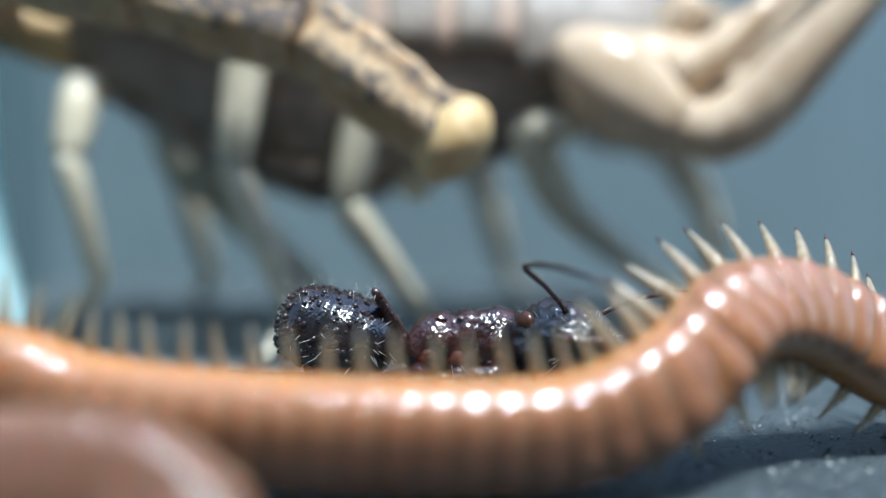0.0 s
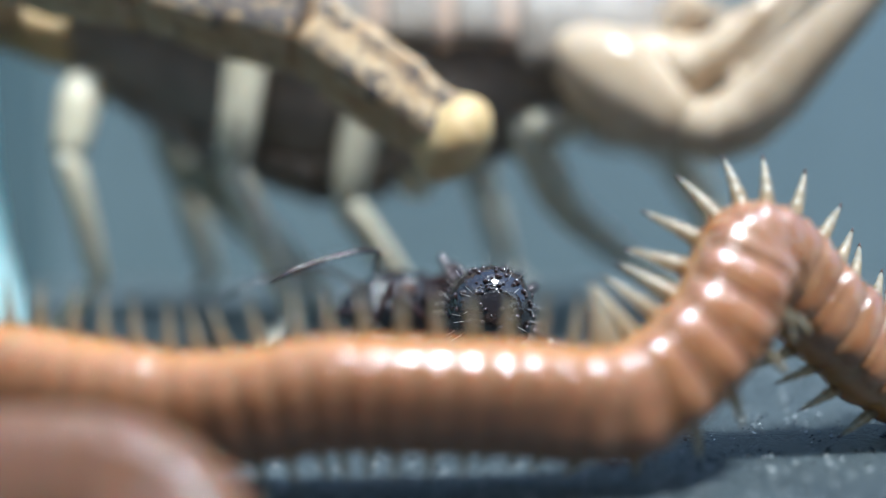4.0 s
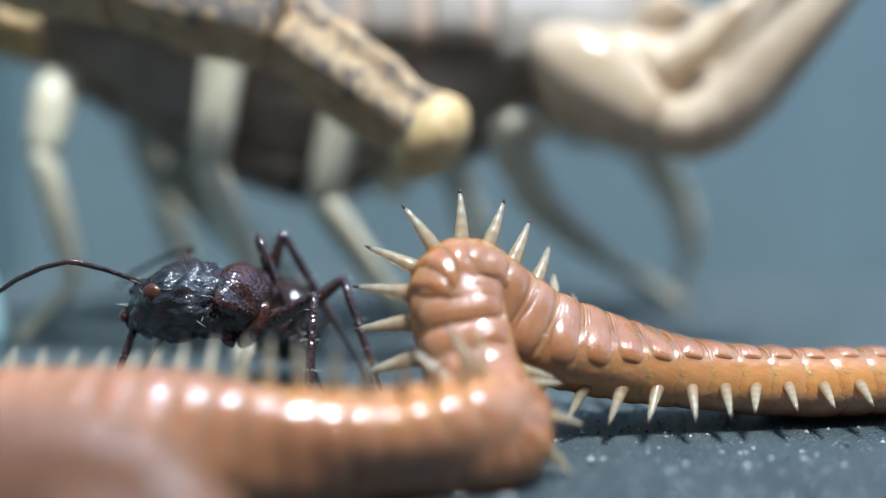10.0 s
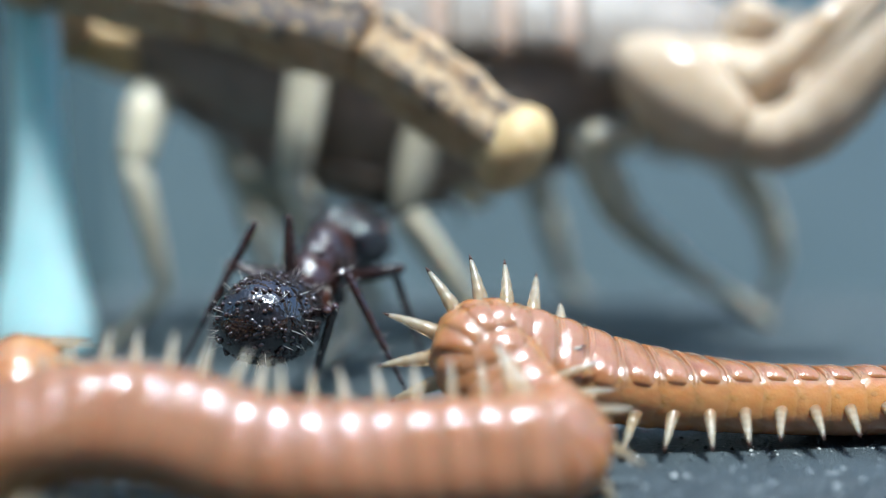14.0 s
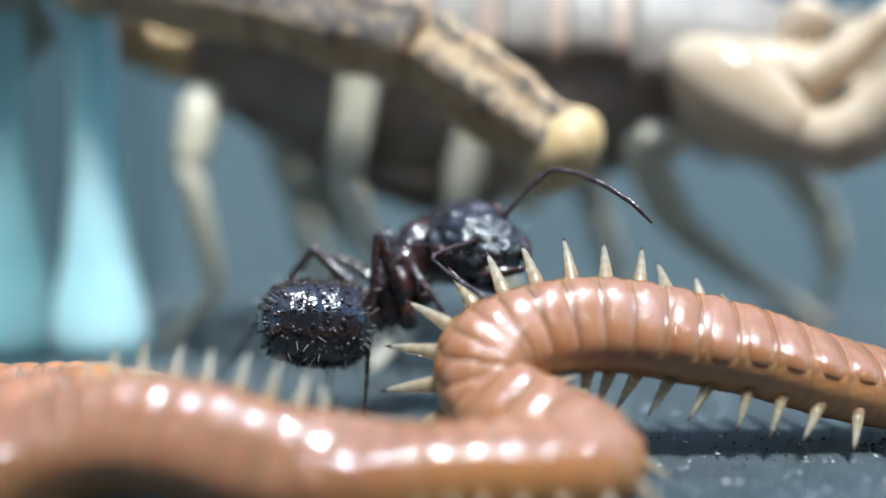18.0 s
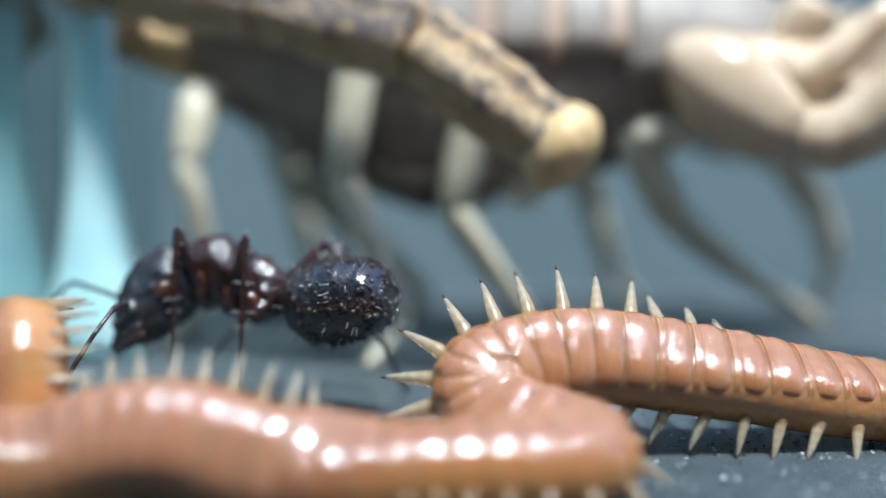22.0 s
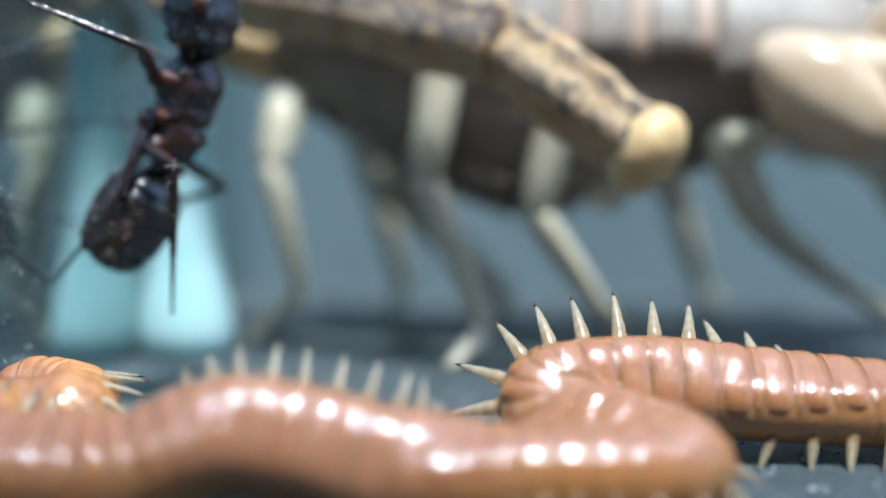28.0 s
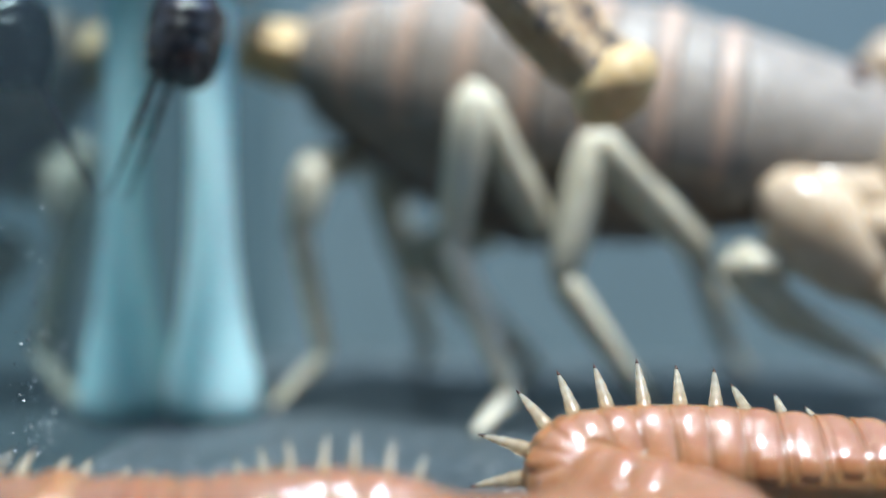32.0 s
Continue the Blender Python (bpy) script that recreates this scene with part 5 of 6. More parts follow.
    worm_pose(23, 6, [(21.44, 37.5, 0.44, 10, 0), (11.27, 34.5, 1.16, 16, 0), (5.2, 33, 2.17, 38, 0), (1, 32.1, 2.79, 60, 0), (-1.78, 31, 2.36, 60, 0), (-1.3, 29.9, 1.37, 60, 0), (0.97, 27.6, 1.04, 16, 0), (-3.59, 26.2, 0.76, 4, 0), (-6.62, 25.4, 1.29, 56, 0), (-9.08, 25.4, 1.94, 56, 0), (-11.16, 25.4, 1.66, 56, 0), (-13.19, 25.2, 0.87, 30, 0)] + [(-14.71, 24.6, -0.09, 36, 0), (-15.7, 24, -0.49, 40, 0), (-16.93, 26.2, -0.26, 50, 30), (-16.2, 27.2, 1.28, 68, 45), (-16.33, 27.9, 3.11, 68, 48), (-17.4, 29.2, 2.91, 68, 50), (-18.66, 30.2, 0.84, 60, 40), (-20.28, 28.5, 0.39, 60, 0), (-18.94, 25, 0.22, 60, 0), (-11.13, 22, 1.86, 60, 0), (-8.26, 21.3, 2.17, 60, 0), (-6.26, 20.8, 2.03, 60, 0), (-5.2, 20.3, 1.06, 60, 0), (-5.48, 20, -0.24, 60, 0)])
    worm_pose(24, 6, [(21.53, 37.5, 0.5, 10, 0), (11.34, 34.5, 1.26, 16, 0), (5.27, 33, 2.18, 38, 0), (1.07, 32.1, 2.72, 60, 0), (-1.71, 31, 2.28, 60, 0), (-1.24, 29.9, 1.38, 60, 0), (0.95, 27.6, 1.08, 16, 0), (-3.53, 26.2, 0.85, 4, 0), (-6.56, 25.4, 1.38, 56, 0), (-9.02, 25.4, 2.03, 56, 0), (-11.09, 25.4, 1.76, 56, 0), (-13.12, 25.2, 0.89, 30, 0)] + [(-14.63, 24.6, -0.06, 36, 0), (-15.62, 24, -0.39, 40, 0), (-16.71, 26.2, -0.77, 50, 30), (-15.97, 27.2, 0.74, 68, 45), (-16.1, 27.9, 2.57, 68, 48), (-17.16, 29.2, 2.34, 68, 50), (-18.41, 30.2, 0.25, 60, 40), (-20.17, 28.5, 0.5, 60, 0), (-18.84, 25, 0.33, 60, 0), (-10.8, 22, 1.95, 60, 0), (-7.95, 21.3, 2.25, 60, 0), (-5.97, 20.8, 2.11, 60, 0), (-4.92, 20.3, 1.14, 60, 0), (-5.2, 20, -0.15, 60, 0)])
    worm_pose(24.5, 6, [(20.94, 37.5, 0.7, 10, 0), (12.9, 34.5, 1.26, 16, 0), (5.04, 33, 2.01, 38, 0), (0.75, 32.1, 2.56, 60, 0), (-2, 31, 2.14, 60, 0), (-1.51, 29.9, 1.25, 60, 0), (0.97, 27.6, 1.05, 16, 0), (-3.33, 26.2, 0.74, 4, 0), (-6.52, 25.4, 1.23, 56, 0), (-9.03, 25.4, 1.75, 56, 0), (-11.06, 25.2, 1.97, 56, 0), (-13.02, 24.8, 1.39, 56, 0)] + [(-14.56, 24.2, 0.42, 32, 0), (-17.27, 24, -0.68, 40, 0), (-16.94, 26.2, -0.6, 50, 30), (-16.17, 27.2, 0.98, 68, 45), (-16.3, 27.9, 2.86, 68, 48), (-17.38, 29.2, 2.64, 68, 50), (-18.66, 30.2, 0.52, 60, 40), (-22.25, 28.5, 0.21, 60, 0), (-20.75, 25, 0.01, 60, 0), (-16.85, 23, -0.15, 60, 0), (-13.27, 22.3, 1.17, 60, 0), (-10.61, 22, 1.85, 60, 0), (-8.3, 21.5, 1.73, 60, 0), (-6.51, 21, 1, 60, 0), (-5.65, 20.5, -0.2, 60, 0)])
    worm_pose(25, 6, [(19.58, 37.5, 0.87, 10, 0), (11.81, 34.5, 1.35, 16, 0), (4.92, 33, 2.03, 38, 0), (0.69, 32.1, 2.5, 60, 0), (-2.03, 31, 2.12, 60, 0), (-1.55, 29.9, 1.23, 60, 0), (1.07, 27.6, 1.09, 16, 0), (-3.2, 26.2, 0.87, 4, 0), (-6.25, 25.4, 1.29, 56, 0), (-8.77, 25.4, 1.76, 56, 0), (-10.97, 25.2, 2.01, 56, 0), (-12.97, 24.8, 1.5, 56, 0)] + [(-14.7, 24.2, 0.35, 32, 0), (-18.3, 24, -0.84, 40, 0), (-16.76, 26.2, -0.93, 50, 30), (-15.95, 27.2, 0.67, 68, 45), (-16.08, 27.9, 2.56, 68, 48), (-17.16, 29.2, 2.33, 68, 50), (-18.44, 30.2, 0.16, 60, 40), (-23.55, 28.5, 0.06, 60, 0), (-21.95, 25, -0.17, 60, 0), (-16.91, 23, -0.25, 60, 0), (-13.26, 22.3, 1.12, 60, 0), (-10.55, 22, 1.83, 60, 0), (-8.21, 21.5, 1.73, 60, 0), (-6.41, 21, 1.01, 60, 0), (-5.54, 20.5, -0.19, 60, 0)])
    worm_pose(25.5, 6, [(19.63, 37.5, 0.87, 10, 0), (11.85, 34.5, 1.35, 16, 0), (4.96, 33, 2.03, 38, 0), (0.73, 32.1, 2.41, 60, 0), (-2.08, 31, 2.08, 60, 0), (-1.52, 29.9, 1.23, 60, 0), (1.09, 27.6, 1.09, 16, 0), (-3.17, 26.2, 0.87, 4, 0), (-6.23, 25.4, 1.29, 56, 0), (-8.74, 25.4, 1.76, 56, 0), (-10.87, 25.2, 2.01, 56, 0), (-12.78, 24.8, 1.51, 56, 0)] + [(-14.51, 24.2, 0.36, 32, 0), (-18.26, 24, -0.84, 40, 0), (-16.5, 26.2, -0.88, 50, 30), (-15.69, 27.2, 0.72, 68, 45), (-15.81, 27.9, 2.6, 68, 48), (-16.88, 29.2, 2.38, 68, 50), (-18.14, 30.2, 0.22, 60, 40), (-23.5, 28.5, 0.06, 60, 0), (-21.91, 25, -0.16, 60, 0), (-16.87, 23, -0.24, 60, 0), (-13.23, 22.3, 1.12, 60, 0), (-10.53, 22, 1.83, 60, 0), (-8.19, 21.5, 1.73, 60, 0), (-6.38, 21, 1.01, 60, 0), (-5.52, 20.5, -0.19, 60, 0)])
    worm_pose(28, 6, [(19.33, 37.5, 0.82, -5, 0), (11.6, 34.5, 1.3, 2, 0), (4.74, 33, 1.8, 34, 0), (0.52, 32.1, 2.26, 60, 0), (-2.21, 31, 2.05, 60, 0), (-1.63, 29.9, 1.17, 60, 0), (1.06, 27.6, 1.12, 16, 0), (-2.92, 26.2, 0.85, 4, 0), (-5.68, 25.4, 1.26, 56, 0), (-7.88, 25.4, 1.74, 56, 0), (-10.14, 25, 2.05, 56, 0), (-12.28, 24.6, 1.24, 28, 0)] + [(-14.28, 24.2, -0.07, 32, 0), (-18.7, 24.02, -0.82, 40, 0), (-19.67, 26.04, -0.3, 50, 20), (-17.59, 27.2, 0.37, 55, 35), (-16.25, 28, 1.06, 58, 40), (-16.86, 29.2, 0.68, 58, 40), (-19.01, 29.7, -0.42, 58, 20), (-23.76, 27.9, -0.59, 60, 0), (-22.22, 25, -0.44, 60, 0), (-16.18, 23, -0.21, 60, 0), (-12.57, 22.3, 1.16, 60, 0), (-9.89, 22, 1.87, 60, 0), (-7.58, 21.5, 1.77, 60, 0), (-5.8, 21, 1.06, 60, 0), (-4.95, 20.5, -0.14, 60, 0)])
    worm_pose(29, 6, [(19.59, 37.5, 1.03, -5, 0), (11.49, 34.5, 1.43, 2, 0), (4.79, 33, 1.83, 34, 0), (0.63, 32.1, 2.18, 60, 0), (-2.15, 31, 1.95, 60, 0), (-1.58, 29.9, 1.13, 60, 0), (1.29, 27.6, 1.08, 16, 0), (-2.79, 26.2, 0.77, 4, 0), (-5.54, 25.4, 1.14, 56, 0), (-7.75, 25.4, 1.64, 56, 0), (-10.03, 25, 1.97, 56, 0), (-12.19, 24.6, 1.13, 28, 0)] + [(-14.39, 24.2, -0.16, 32, 0), (-19.49, 23.66, -0.87, 40, 0), (-20.28, 25.11, -0.79, 41.25, 20), (-17.14, 25.51, 0.08, 42.75, 35), (-15.87, 26.21, 0.5, 45.75, 40), (-16.48, 27.2, 0.09, 45.75, 40), (-18.62, 27.66, -1.03, 45.75, 20), (-24.04, 26.7, -0.39, 60, 0), (-23.49, 25, -0.67, 60, 0), (-16.34, 23, -0.4, 60, 0), (-12.66, 22.3, 1.02, 60, 0), (-9.94, 22, 1.76, 60, 0), (-7.6, 21.5, 1.69, 60, 0), (-5.8, 21, 0.99, 60, 0), (-4.95, 20.5, -0.2, 60, 0)])
    worm_pose(30.2, 6, [(19.41, 37.5, 1.08, -5, 0), (11.5, 34.5, 1.48, 2, 0), (4.99, 33, 1.89, 34, 0), (0.51, 32.1, 2.18, 60, 0), (-2.23, 31, 1.96, 60, 0), (-1.61, 29.9, 1.09, 60, 0), (1.48, 27.6, 0.95, 16, 0), (-2.31, 26.2, 0.75, 4, 0), (-5.06, 25.4, 1.16, 4, 0), (-7.11, 25.4, 1.56, 56, 0), (-9.3, 25, 1.83, 56, 0), (-11.68, 24.6, 0.89, 28, 0)] + [(-14.02, 24.2, -0.33, 32, 0), (-19.38, 23.36, -0.74, 40, 0), (-19.96, 24.12, -1.03, 25, 20), (-16.6, 23.6, -0.04, 20, 35), (-15.39, 24.1, 0.19, 23, 40), (-16.03, 24.7, -0.25, 23, 40), (-18.12, 25.1, -1.37, 23, 20), (-23.3, 25.7, -0.03, 60, 0), (-23.65, 25, -0.66, 60, 0), (-15.99, 23, -0.65, 60, 0), (-12.33, 22.3, 0.79, 60, 0), (-9.62, 22, 1.54, 60, 0), (-7.3, 21.5, 1.48, 60, 0), (-5.52, 21, 0.79, 60, 0), (-4.67, 20.5, -0.39, 60, 0)])
    worm_pose(32, 6, [(19.3, 37.5, 1.09, -5, 0), (11.4, 34.5, 1.5, 2, 0), (4.92, 33, 1.91, 34, 0), (0.48, 32.1, 2.21, 60, 0), (-2.25, 31, 2, 60, 0), (-1.64, 29.9, 1.15, 60, 0), (1.4, 27.6, 1.02, 16, 0), (-2.34, 26.2, 0.2, 4, 0), (-5.05, 25.4, 0.62, 4, 0), (-7.06, 25.4, 1, 56, 0), (-9.22, 25, 1.27, 56, 0), (-11.55, 24.6, 0.36, 28, 0)] + [(-13.82, 24.2, -0.81, 32, 0), (-19.02, 23.36, -1.19, 40, 0), (-19.6, 24.12, -1.51, 25, 20), (-16.35, 23.6, -0.56, 20, 35), (-15.18, 24.1, -0.36, 23, 40), (-15.81, 24.7, -0.83, 23, 40), (-17.84, 25.1, -1.93, 23, 20), (-22.91, 25.7, -0.59, 60, 0), (-23.21, 25, -1.18, 60, 0), (-15.72, 23, -1.07, 60, 0), (-12.16, 22.3, 0.34, 60, 0), (-9.52, 22, 1.08, 60, 0), (-7.24, 21.5, 1.04, 60, 0), (-5.48, 21, 0.4, 60, 0), (-4.65, 20.5, -0.71, 60, 0)])
    ant_pose(0, (2.8, 34.76, 2.59), (-1.59, 34.2, 2.37), (5.03, 31.29, 3.39), (-6.65, 34.22, 3.99), (0, 0, 1), {"hl": (-0.67, 37, 1.11, -2, 36, 3.73), "hr": (-7.04, 34, 1.76), "mr": (-0.6, 33, 1.81), "ml": (1.72, 36, 1.15), "fr": (5.49, 34, 1.27), "fl": (4.44, 36, 1.15)}, lift=0.15)
    ant_pose(0.5, (3.27, 40.56, 2.08), (0.45, 37.2, 2.66), (6.17, 43.55, 1.57), (-0.6, 33.27, 4.04), (0, 0, 1), {"hl": (-4.5, 37, 1.82)}, lift=0.1)
    ant_pose(1, (1.98, 41.43, 2.32), (0.8, 37.2, 2.94), (3.44, 45.31, 1.69), (0.18, 33.18, 4.36), (0, 0, 1), {"hl": (-3.45, 37, 2.34)}, lift=0.1)
    ant_pose(1.5, (2.65, 40.88, 3.26), (0.52, 37, 3.39), (4.64, 44.57, 3.07), (-0.84, 33.16, 4.77), (0, 0, 1), {"hl": (-3.85, 37, 3.11, -2.15, 36, 4.97)})
    ant_pose(2, (2.14, 40.85, 4.53), (0.66, 36.8, 3.49), (2.9, 44.94, 5.13), (-1.46, 33.24, 4.66), (0, 0, 1), {"hl": (-4.31, 37, 2.51, -2.31, 36, 5.51), "mr": (5.26, 37, 2.4)})
    ant_pose(2.5, (2.62, 40.45, 4.84), (0.8, 36.6, 3.62), (3.2, 44.47, 5.92), (-1.67, 33.2, 4.54), (0, 0, 1), {"hl": (-4.66, 37, 2.33, -2.58, 36, 5.51), "mr": (5.44, 37, 2.4, 4.85, 38, 3.95)})
    ant_pose(4.5, (-0.95, 40.7, 2.37), (1.47, 37, 2.69), (-3.51, 37.41, 2.91), (2.24, 33.13, 4.4), (0, 0, 1), {"hl": (-0.33, 35.5, 2.38, 0.27, 35, 5.22), "hr": (4.68, 36, 2.46, 3.77, 35, 4.8)})
    ant_pose(5, (2.25, 41.32, 1.91), (2.16, 37, 2.87), (2.35, 45.45, 1.11), (1.92, 33.01, 4.45), (0, 0, 1), {"hl": (0.27, 35.5, 2.51, 0.16, 34.5, 4.82), "ml": (-1.94, 37.5, 1.96, -1.21, 37, 3.36), "hr": (4.81, 36, 2.49, 3.61, 34.5, 4.99), "mr": (5.72, 38, 2.06)})
    ant_pose(5.5, (4.93, 39.52, 4.47), (2.92, 35.8, 3.14), (9.22, 38.47, 4.16), (0.11, 32.74, 4.26), (0, 0, 1), {"hl": (-1.4, 37, 2.51, 0.23, 36.5, 5.16), "hr": (1.34, 34, 1.98), "fr": (7.16, 36, 2.43)})
    ant_pose(6, (3.87, 39.81, 5.03), (2.1, 36, 3.62), (8.71, 38.45, 3.62), (-0.67, 32.79, 4.32), (0, 0, 1), {"hl": (-1.66, 37, 2.86, -0.09, 36.5, 5.26), "hr": (1.05, 34.5, 2.37), "fr": (6.16, 36, 2.77)})
    ant_pose(6.5, (3.91, 39.48, 5.95), (2.31, 36, 3.72), (8.86, 38.23, 5.19), (-0.92, 33.2, 4.2), (0, 0, 1), {"hl": (-1.79, 37, 2.86, -0.12, 36.5, 5.26), "hr": (1.58, 34.5, 2.36), "fr": (6.28, 35.5, 3.52), "fl": (5.85, 37, 3.11)})
    ant_pose(7, (4.01, 38.63, 5.03), (1.3, 35.5, 3.45), (7.38, 36.2, 5.62), (-2.88, 34.57, 3.84), (0, 0, 1), {"hr": (-1.83, 34.2, 2.59, -0.79, 34, 5.75), "hl": (0.81, 37.5, 1.6, 1.14, 37, 5.31), "fr": (5.04, 35, 3.09), "mr": (2.98, 34, 2.29)})
    ant_pose(7.5, (-0.13, 38.48, 2.33), (-3.21, 35.3, 2.16), (2.36, 35.15, 2.9), (-7.02, 33.52, 3.06), (0, 0, 1), {"hr": (-7.09, 33.8, 2.37, -4.52, 33.8, 4.92), "mr": (-2.36, 34, 1.33, -2.86, 33.8, 4.44), "hl": (-4.54, 37.5, 0.91), "ml": (-2.78, 37.5, 0.9)})
    ant_pose(8, (-3.46, 33.26, 4.52), (-5.79, 36, 1.93), (-0.9, 36.45, 3.55), (-9.09, 38.48, 0.72), (0, 0, 1), {"mr": (-5.05, 34.2, 0.97), "fr": (-1.5, 34.2, 1.45), "hr": (-9.42, 35, 0.97, -6.37, 34.5, 5), "hl": (-9.52, 38, 0.46)})
    ant_pose(8.5, (-4.08, 33.26, 5.52), (-6.14, 36, 2.72), (-1.07, 36.18, 5.64), (-9.13, 38.61, 1.05), (-0.5, -0.2, 0.8), {"fr": (-0.38, 34, 1.88), "fl": (-0.23, 35.5, 1.66), "mr": (-5.28, 33.5, 0.92), "hr": (-9.94, 35, 0.81, -6.63, 34.5, 5.65)})
    ant_pose(9, (-4.28, 33.37, 6.39), (-5.32, 36.4, 3.34), (-4.33, 36.88, 8.71), (-6.59, 40.06, 1.48), (-1, -0.3, 0.2), {"hr": (-5.12, 34, 0.88, -6.62, 34.5, 2.68), "mr": (-2.75, 34, 1.11, -5.08, 34, 3.21), "fr": (-0.13, 33.3, 5.87, -2, 33.5, 6.84), "hl": (-11.23, 38, 0.44, -8.06, 37.5, 4.85), "ml": (-1.26, 37, 0.62, -2.77, 37, 4.34), "fl": (0.21, 36, 2.01, -1.52, 35, 4.18)})
    ant_pose(9.5, (-4.12, 33.03, 6.55), (-5.52, 36, 3.58), (-0.11, 34.27, 6.55), (-8.62, 38.31, 1.71), (-0.7, -0.2, 0.7), {"hr": (-9.47, 34.5, 2.27, -7.77, 34.5, 5.19), "mr": (-2.63, 34, 1.18, -3.88, 34, 3.71), "fr": (0.09, 34.5, 2.3, -1.48, 34.5, 3.9), "hl": (-10.74, 38, 1.2), "ml": (-2.78, 37, 1.38)})
    ant_pose(10, (-6.25, 33.39, 4.22), (-4.8, 37.4, 2.99), (-9.86, 35.4, 3.51), (-5.22, 41.54, 1.9), (0, 0, 1), {"hl": (-3.4, 35.2, 0.86, -4.81, 35, 4.95), "hr": (-1.71, 36.5, 0.66, -3.83, 36.5, 5.49)})
    ant_pose(10.5, (-11.49, 36.35, 4.27), (-7.28, 35.6, 3.11), (-14.08, 33.35, 5.66), (-2.54, 35.6, 3.38), (0, 0, 1), {"hl": (-3.45, 34, 1.83, -5.34, 34, 5.47), "hr": (-6.22, 37.5, 1.29, -7.04, 37, 5.52), "ml": (-8.66, 34, 1.85)})
    ant_pose(11, (-12.32, 39.12, 4.5), (-9.39, 36, 3.35), (-12.31, 34.92, 4.46), (-5.11, 35.79, 3.65), (0, 0, 1), {"hl": (-3.96, 34, 1.63, -6.38, 34, 5.95), "hr": (-5.75, 38, 1.21, -7.3, 37.5, 5.45)})
    ant_pose(11.5, (-8.57, 41.38, 3.63), (-7.94, 37, 3.35), (-9.41, 45.49, 3.77), (-7.72, 32.97, 4.83), (0, 0, 1), {"hr": (-3.94, 35, 1.42, -5.76, 34.6, 6.08), "hl": (-12.01, 37, 2.3, -10.92, 36, 3.95), "mr": (-4.08, 38, 1.8)})
    ant_pose(12, (-8.31, 41.27, 4.66), (-8.4, 37, 3.52), (-8.8, 45.4, 5.31), (-8.31, 32.88, 4.76), (0, 0, 1), {"hr": (-3.9, 35, 1.19, -5.79, 34.8, 5.08), "mr": (-3.08, 37, 0.83, -4.76, 37, 4.28), "hl": (-13, 37, 2.36, -10.39, 36, 5.36)})
    ant_pose(12.5, (-6.28, 39.85, 5.05), (-7.14, 36, 3.04), (-3.12, 37.14, 4.49), (-10.07, 32.94, 3.8), (0, 0, 1), {"hl": (-12.4, 37.5, 2.22, -9.28, 37, 5.39), "mr": (-3.81, 34.5, 1.09, -6, 34.2, 5.34), "fr": (-2.96, 36, 0.82, -4.46, 35.5, 4.57), "hr": (-7.73, 34, 1.5)})
    ant_pose(13, (-5.16, 39.12, 5.73), (-6.71, 35.6, 3.53), (-3.33, 42.56, 4.18), (-9.71, 32.62, 4.29), (0, 0, 1), {"hl": (-11.77, 37, 1.99, -9.93, 37, 5.52), "mr": (-3.54, 34.5, 0.72, -5.64, 34.2, 5.57), "fr": (-2.9, 36, 0.44, -3.91, 35.5, 4.74), "hr": (-7.93, 37.5, 0.79)})
    ant_pose(15.5, (-8.76, 40.95, 5.54), (-7.89, 36.8, 4.25), (-9.6, 44.93, 6.6), (-6.89, 32.64, 3.76), (0, 0, 1), {"hl": (-11.63, 36, 1.51, -9.59, 35.5, 5.76), "hr": (-3.37, 35, 0.28, -5.16, 34.6, 5.55), "ml": (-12.69, 38.5, 1.55, -11.62, 38, 4.24), "mr": (-2.65, 37, 1.64, -3.72, 36.5, 4.33)})
    ant_pose(16, (-8.83, 41.09, 4.88), (-8.03, 36.8, 4.09), (-9.94, 45.09, 5.46), (-7.21, 32.58, 3.97), (0, 0, 1), {"hl": (-11.67, 36, 1.51, -9.69, 35.5, 5.6), "hr": (-3.45, 35, 0.16, -5.32, 34.6, 5.4), "mr": (-3.56, 37.5, 2.45, -4.21, 37, 4.11), "ml": (-12.71, 38.5, 1.17)})
    ant_pose(16.5, (-8.18, 41, 5.33), (-7.85, 36.8, 3.95), (-8.56, 45.11, 6.11), (-7.57, 32.51, 4.01), (0, 0, 1), {"hl": (-11.74, 36, 1.54, -9.9, 35.5, 5.81), "hr": (-3.45, 35, 0.1, -5.45, 34.6, 5.5), "mr": (-2.98, 37.5, 1.78, -3.89, 37, 4.15)})
    ant_pose(17, (-3.34, 38.49, 4.77), (-6.01, 35.4, 3.05), (1.31, 38.23, 3.53), (-10.32, 34.17, 3.61), (0, 0, 1), {"hr": (-6.19, 34.2, 0.46, -6.05, 34, 5.49), "hl": (-11.79, 37.2, 1.04, -9.72, 36.8, 5.16), "mr": (-2.83, 34.5, 0.88), "ml": (-5.29, 38, 0.17)})
    ant_pose(17.5, (-3.19, 38.05, 5.46), (-5.86, 35.4, 3.12), (-0.57, 34.83, 4.81), (-10.13, 35.16, 3.56), (0, 0, 1), {"hr": (-6.18, 34.2, 0.46, -5.91, 34, 5.43), "hl": (-11.97, 37.2, 1.04, -9.71, 36.8, 5.16), "mr": (-2.86, 35, 1.6), "ml": (-5.28, 38, 0.17)})
